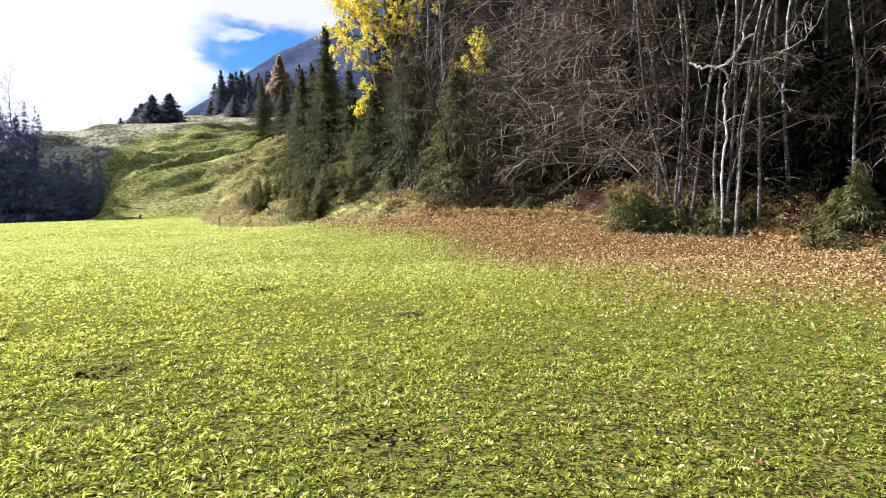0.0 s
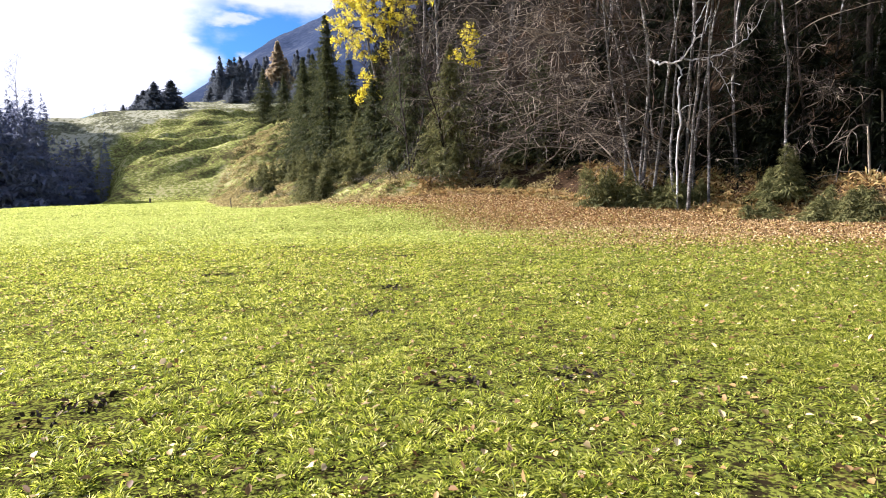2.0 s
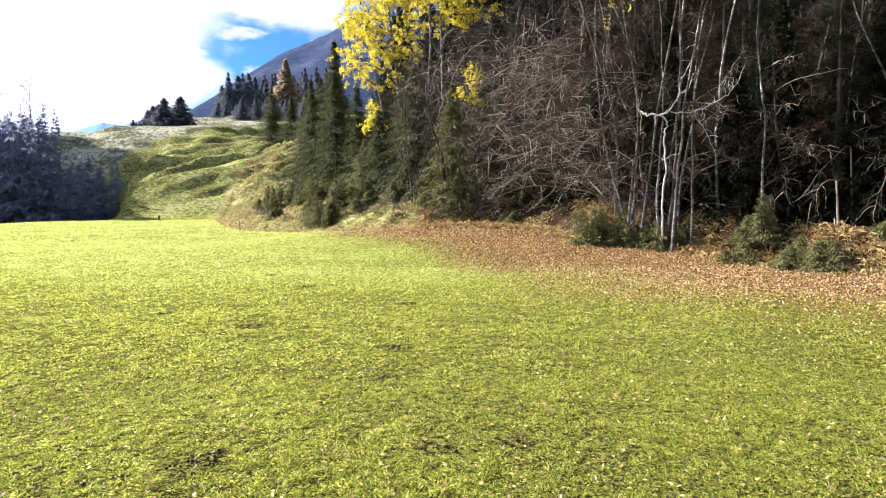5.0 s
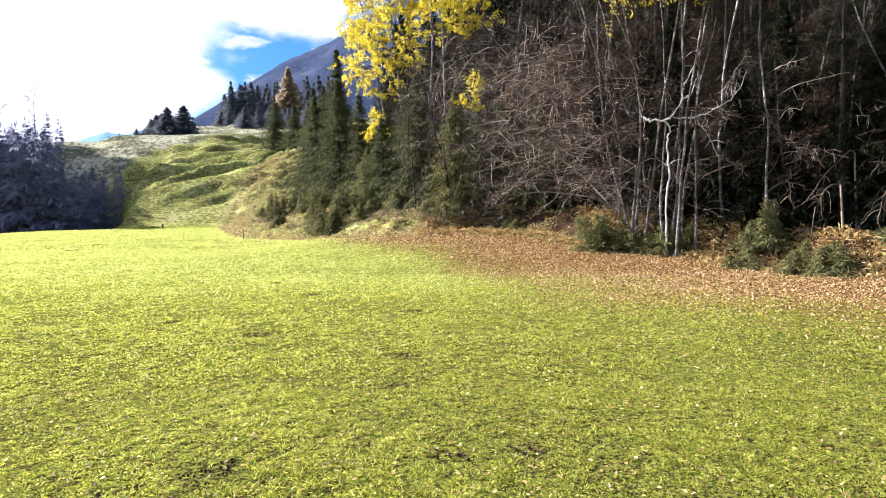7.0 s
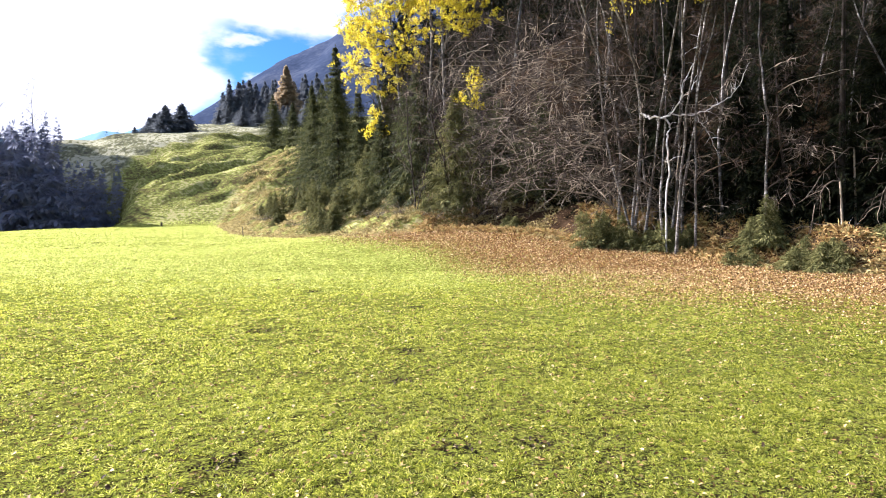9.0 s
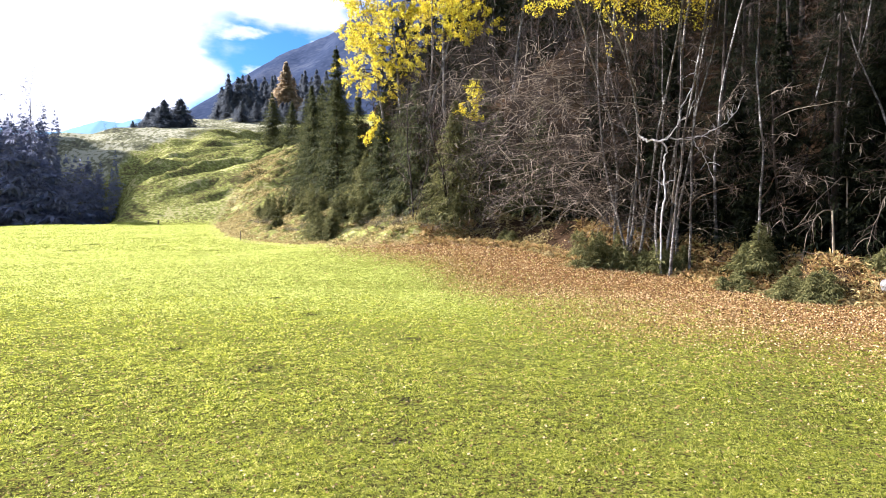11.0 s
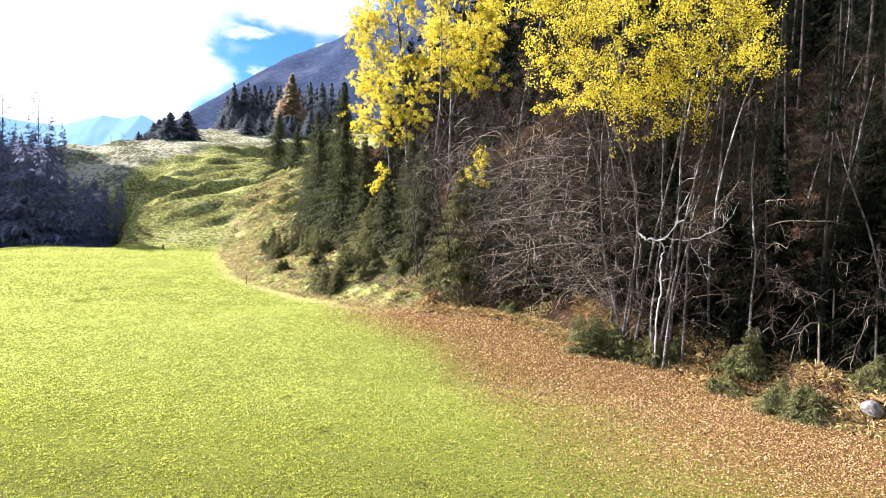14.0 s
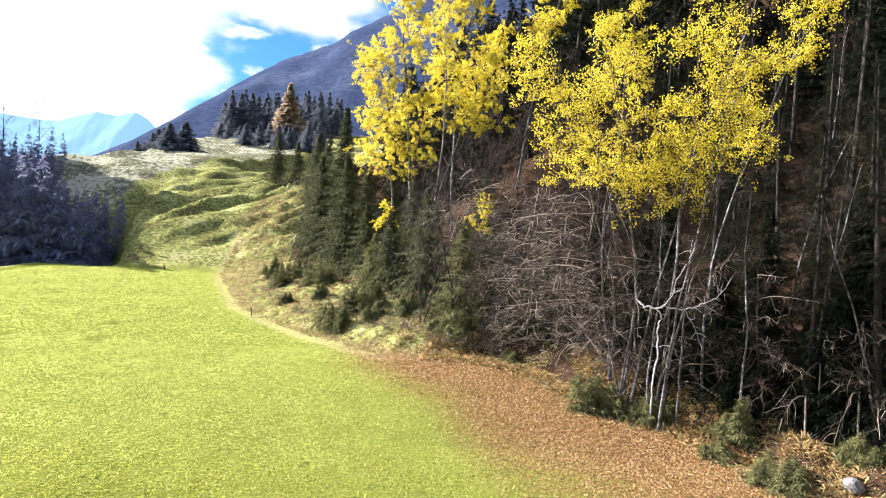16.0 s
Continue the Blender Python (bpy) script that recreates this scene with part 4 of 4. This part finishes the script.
turf(170000, (-58, -4, 46, 96), 0.08, 0.15, 0.07, "meadow_grass", M_SWARD, "short yellow-green autumn meadow grass", 0.8, 0.5)
turf(150000, (-12, 12, 2.4, 15), 0.014, 0.03, 0.017, "meadow_weeds", M_WEED, "low clover and dandelion leaves in the meadow", 0.5, 0.1, 4.0)

x, y = ground_points(230000, 4, 68, 1.1)
s = into_forest(x, y)
keep = (s < 2.5) & (x > -30) & (r.random(len(x)) < 0.09 * sm(-30, 0, x) + 0.02 + litter_amount(x, y, s) ** 1.5)
x, y = x[keep], y[keep]
n = len(x)
g = Geo()
way = tilted(n, 0.25)
size = 0.055 + 0.05 * np.clip((y - 8) / 30, 0, 1)
g.leaves(np.stack([x, y, land(x, y) + r.uniform(0.01, 0.04, n)], -1), way, np.cross(way, [0, 0, 1.0]) + 0.35 * r.normal(0, 1, (n, 3)), 0.85 * size * r.uniform(0.7, 1.3, n), 0.8 * size * r.uniform(0.6, 1.0, n))
near = 16000
x, y = r.uniform(-12, 14, near), r.uniform(2, 20, near)
keep = r.random(near) < 0.25 + 0.75 * speckle(x, y, 1.3, 12)
x, y = x[keep], y[keep]
n = len(x)
way = tilted(n, 0.3)
g.leaves(np.stack([x, y, land(x, y) + r.uniform(0.01, 0.05, n)], -1), way, np.cross(way, [0, 0, 1.0]) + 0.4 * r.normal(0, 1, (n, 3)), r.uniform(0.025, 0.055, n), r.uniform(0.02, 0.04, n))
stuff("fallen_leaves", g, M_LITTER, "dry brown and golden leaves fallen over the grass", "leaves")

# tussocks of dry grass and brown undergrowth along the bank, set out along its foot
def along_bank(n, lo, hi, first, last):
    seg = EDGE[first:last]
    L = np.r_[0, np.cumsum(np.linalg.norm(np.diff(seg, axis=0), axis=1))]
    u = r.uniform(0, L[-1], n)
    px, py = np.interp(u, L, seg[:, 0]), np.interp(u, L, seg[:, 1])
    k = np.clip(np.searchsorted(L, u) - 1, 0, len(seg) - 2)
    d = unit(np.diff(seg, axis=0))[k]
    s = r.uniform(lo, hi, n)
    return px - d[:, 1] * s, py + d[:, 0] * s


def tufts(name, mat, label, x, y, each, low, high, width, up, spread):
    n = len(x) * each
    tall = np.repeat(r.uniform(low, high, len(x)), each)
    x, y = np.repeat(x, each) + r.normal(0, spread, n), np.repeat(y, each) + r.normal(0, spread, n)
    g = Geo()
    way = tilted(n, up)
    g.blades(np.stack([x, y, land(x, y) - 0.03], -1), way, np.cross(way, tilted(n, 0)), tall * r.uniform(0.6, 1.2, n), width * r.uniform(0.6, 1.4, n), 0.35)
    stuff(name, g, mat, label, "grass" if "grass" in name else "undergrowth")


# the thick band of leaves along the wood's foot
x, y = r.uniform(-13, 32, 560000), r.uniform(4, 54, 560000)
s = into_forest(x, y)
keep = (s < 7) & (r.random(len(x)) < 0.85 * (0.45 + 0.55 * sm(45, 15, y)) * litter_amount(x, y, s) ** 1.2 * (1 - 0.7 * sm(1, 4, s)) * (1 - 0.9 * sm(0.1, 1.0, s) * sm(9.5, 8.2, x)))
x, y = x[keep], y[keep]
n = len(x)
g = Geo()
way = tilted(n, 0.35)
size = 0.05 + 0.045 * np.clip((y - 10) / 30, 0, 1)
g.blades(np.stack([x, y, land(x, y) + r.uniform(0.01, 0.05, n)], -1), way, np.cross(way, [0, 0, 1.0]) + 0.5 * r.normal(0, 1, (n, 3)), size * r.uniform(0.7, 1.3, n), size * r.uniform(0.6, 1.0, n), -0.05)
stuff("fallen_leaves", g, M_LITTER, "thick band of dry golden-brown leaves below the wood", "leaves")

# crumbs of dark earth in the bare spots
g = Geo()
for px, py, pr in BARE:
    n = int(90 * pr) + 4
    a, d = r.uniform(0, 6.28, n), pr * np.sqrt(r.random(n))
    x, y = px + np.cos(a) * d, py + np.sin(a) * d * 1.2
    for up in (0.6, -0.2):
        way = tilted(n, up)
        g.blades(np.stack([x, y, land(x, y) + 0.01], -1), way, np.cross(way, tilted(n, 0.3)), r.uniform(0.02, 0.05, n), r.uniform(0.02, 0.05, n))
stuff("soil_crumbs", g, M_SOIL, "dark crumbs of bare earth in the turf", "soil")

x, y = along_bank(11000, -0.7, 9, 1, 12)
keep = speckle(x, y, 0.8, 9) > 0.3
tufts("dry_bank_grass", M_DRY, "straw-coloured tussocks of dry grass on the bank", x[keep], y[keep], 9, 0.25, 0.6, 0.07, 0.9, 0.16)
x, y = along_bank(7400, -0.9, 4.5, 8, 21)
keep = (speckle(x, y, 1.0, 10) > 0.35) & ((x > 9) | (x < 2.5) | (into_forest(x, y) < 0.2)) & ((x < 14.5) | (r.random(len(x)) < 0.35))
tufts("brown_undergrowth", M_BRACKEN, "brown withered undergrowth at the forest edge", x[keep], y[keep], 12, 0.3, 0.9, 0.07, 0.8, 0.2)

x, y = along_bank(1700, -1.0, 0.9, 9, 21)
keep = speckle(x, y, 1.2, 13) > 0.42
tufts("dry_edge_grass", M_DRY, "straw-coloured grass fringe at the forest edge", x[keep], y[keep], 12, 0.25, 0.6, 0.05, 0.8, 0.18)

# rough tussocks on the knoll and the high pasture
x, y = r.uniform(-64, -22, 14000), r.uniform(97, 180, 14000)
keep = (into_forest(x, y) < -3) & (speckle(y - 1.25 * x, 0.3 * (1.25 * y + x), 4.0, 15) > 0.5)
tufts("hill_grass", M_HILL, "rough pale tussocks of grass on the knoll", x[keep], y[keep], 5, 0.18, 0.4, 0.12, 0.7, 0.3)
# twigs and sticks lying on the bank
for k, (x, y, L, a) in enumerate([(8.3, 38.9, 2.4, 40), (3.9, 42.0, 1.6, 120), (4.4, 41.6, 1.1, 60), (7.4, 39.6, 1.8, 10), (9.2, 36.0, 1.5, 150), (13.9, 32.0, 1.9, 30), (15.0, 30.6, 1.4, 80), (2.6, 43.2, 2.0, 100), (17.6, 27.2, 2.2, 20)]):
    rr = np.random.default_rng(600 + k)
    g = Geo()
    p0 = path((0, 0, 0.03), (1, 0, 0.16), L, 6, -0.03, 0.12, rr)
    g.tube(p0, 0.028 * np.linspace(1, 0.35, 6), 6)
    for _ in range(3):
        p, d = along(p0, rr.uniform(0.3, 0.9))
        g.tube(path(p, sideways(d, rr, 0.3), L * 0.3, 4, 0, 0.2, rr), (0.012, 0.010, 0.007, 0.004), 4)
    tagged(part("stick", g, M_DEAD, smooth=True), "pale broken branch lying on the bank", "stick", "sticks on the bank").matrix_basis = pose(x, y, set_down(x, y, 0.0), 0, 0, a)

# the boulder at the wood's foot
bm = bmesh.new()
bmesh.ops.create_icosphere(bm, subdivisions=3, radius=0.42)
for v in bm.verts:
    v.co *= 1 + 0.28 * noise.noise(v.co * 2.6) + 0.08 * noise.noise(v.co * 8)
    v.co.z *= 0.85
me = bpy.data.meshes.new("boulder")
bm.to_mesh(me)
bm.free()
tagged(part("boulder", me, M_ROCK), "pale grey boulder lying in fallen leaves", "rock").matrix_basis = pose(18.3, 24.1, set_down(18.3, 24.1, -0.2))

# the marker post at the meadow's edge
post = tagged(new("marker_post"), "thin weathered wooden stake at the meadow edge", "post")
bm = bmesh.new()
bmesh.ops.create_cone(bm, cap_ends=True, segments=8, radius1=0.05, radius2=0.042, depth=1.15, matrix=Matrix.Translation((0, 0, 0.45)))
bmesh.ops.bevel(bm, geom=[e for e in bm.edges if e.verts[0].co.z > 0.9 and e.verts[1].co.z > 0.9], offset=0.012, segments=1, affect="EDGES")
me = bpy.data.meshes.new("stake")
bm.to_mesh(me)
bm.free()
part("stake", me, M_POST, post)
post.matrix_basis = pose(-19.1, 58.6, set_down(-19.1, 58.6, 0.05), 2, -3, 0)
stump = copy_thing(post, pose(-42.4, 92.4, set_down(-42.4, 92.4, 0.1), -3, 2, 40))
stump.scale = (3.0, 3.0, 0.75)
tagged(stump, "short dark wooden stake at the far meadow rim")
tagged(post, group="marker posts along the meadow")
tagged(stump, group="marker posts along the meadow")

# ---- distance: trees on the knoll, the high pasture and in the valley ----
far_models = [spruce(700 + i, 15 + 4 * i, 6.2 + 0.8 * i, 24, 9, 6, 1.7, 0.34, 0.08) for i in range(3)]
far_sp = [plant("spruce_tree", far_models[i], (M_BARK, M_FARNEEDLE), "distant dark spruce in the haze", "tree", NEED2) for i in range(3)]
spots = []
for _ in range(3000):
    x, y = r.uniform(-135, -30), r.uniform(295, 370)
    u = x / y
    if -0.355 < u < -0.16 and all((x - a) ** 2 + (y - b) ** 2 > 10 for a, b in spots):
        spots.append((x, y))
    if len(spots) >= 85:
        break
scatter(far_sp, spots[:3], r, 1, (0.7, 1.05))


def wood_of(models, places):
    """One mass of far conifers: their crowns at places (x, y, z, scale)."""
    g = Geo()
    for k, (x, y, z, s) in enumerate(places):
        a, model = r.uniform(0, 6.28), models[k % len(models)]
        v = np.concatenate(model.v) @ np.array([[math.cos(a), -math.sin(a), 0], [math.sin(a), math.cos(a), 0], [0, 0, 1]]) * s
        g.add(v + [x, y, z], np.concatenate(model.q))
    return g


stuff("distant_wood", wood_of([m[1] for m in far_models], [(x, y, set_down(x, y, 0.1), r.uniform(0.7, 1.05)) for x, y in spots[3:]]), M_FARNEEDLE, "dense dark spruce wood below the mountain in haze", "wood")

# the clump of spruces on the brow of the pasture, lower towards its left end
for k in range(24):
    f = r.random()
    x, y = -93 + 16 * f, r.uniform(180, 192)
    h = (3.0 + 6.0 * f) * r.uniform(0.6, 1.15)
    c = copy_thing(far_sp[k % 3], pose(x, y, set_down(x, y), 0, 0, r.uniform(0, 360)))
    c.scale = (1.5 * h / (15 + 4 * (k % 3)),) * 2 + (h / (15 + 4 * (k % 3)),)
# the dark wood in the valley to the left
spots = []
for _ in range(9000):
    x, y = r.uniform(-150, -58), r.uniform(100, 146)
    if x < -61 and -1.05 < x / y < (-0.62 if y > 127 else -0.515) and all((x - a) ** 2 + (y - b) ** 2 > 7 for a, b in spots):
        spots.append((x, y))
    if len(spots) >= 260:
        break
places = []
for k, (x, y) in enumerate(spots):
    z = set_down(x, y, 0.2)
    top = 2.0 + y * (0.108 + 0.068 * sm(-0.615, -0.645, x / y))
    places.append((x, y, z, max(0.35, (top - z) / (15 + 4 * (k % 3))) * r.uniform(0.84, 1.08)))
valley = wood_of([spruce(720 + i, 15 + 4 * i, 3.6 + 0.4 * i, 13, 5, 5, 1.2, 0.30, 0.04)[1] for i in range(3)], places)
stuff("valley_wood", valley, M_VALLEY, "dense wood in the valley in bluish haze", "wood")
larch = plant("larch_tree", spruce(760, 26, 5.2, 40, 10, 9, 1.5, 0.5, 0.10), (M_BARK, M_LARCH), "tall orange autumn larch among spruces", "tree", NEED2)
larch.matrix_basis = pose(-70, 282, set_down(-70, 282)) @ Matrix.Diagonal((1.5, 1.5, (78 - set_down(-70, 282)) / 26, 1))

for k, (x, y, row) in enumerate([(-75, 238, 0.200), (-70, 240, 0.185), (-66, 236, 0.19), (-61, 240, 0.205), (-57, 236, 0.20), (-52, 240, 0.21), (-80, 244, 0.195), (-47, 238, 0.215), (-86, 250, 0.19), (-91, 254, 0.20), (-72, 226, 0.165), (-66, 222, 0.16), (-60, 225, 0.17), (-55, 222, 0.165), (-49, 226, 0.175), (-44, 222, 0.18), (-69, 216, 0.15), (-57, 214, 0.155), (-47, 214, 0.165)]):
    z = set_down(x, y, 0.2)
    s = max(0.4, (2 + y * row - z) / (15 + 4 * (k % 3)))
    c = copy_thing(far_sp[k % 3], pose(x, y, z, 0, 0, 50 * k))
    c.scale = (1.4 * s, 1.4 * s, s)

for k, (x, y, s) in enumerate([(-100, 138, 1.7), (-112, 150, 1.9), (-94, 142, 1.4), (-122, 160, 1.9)]):
    c = copy_thing(thick[k % 4], pose(x, y, set_down(x, y), 0, 0, 70 * k))
    c.scale = (s, s, s)
    tagged(c, "tall leafless tree at the edge of the valley wood")
for k, (x, y, s) in enumerate([(-82, 156, 0.42), (-85.5, 157, 0.28)]):
    c = copy_thing(thick[k], pose(x, y, set_down(x, y), 0, 0, 40 * k))
    c.scale = (1.3 * s, 1.3 * s, s)
    tagged(c, "small round leafless tree on the high pasture")
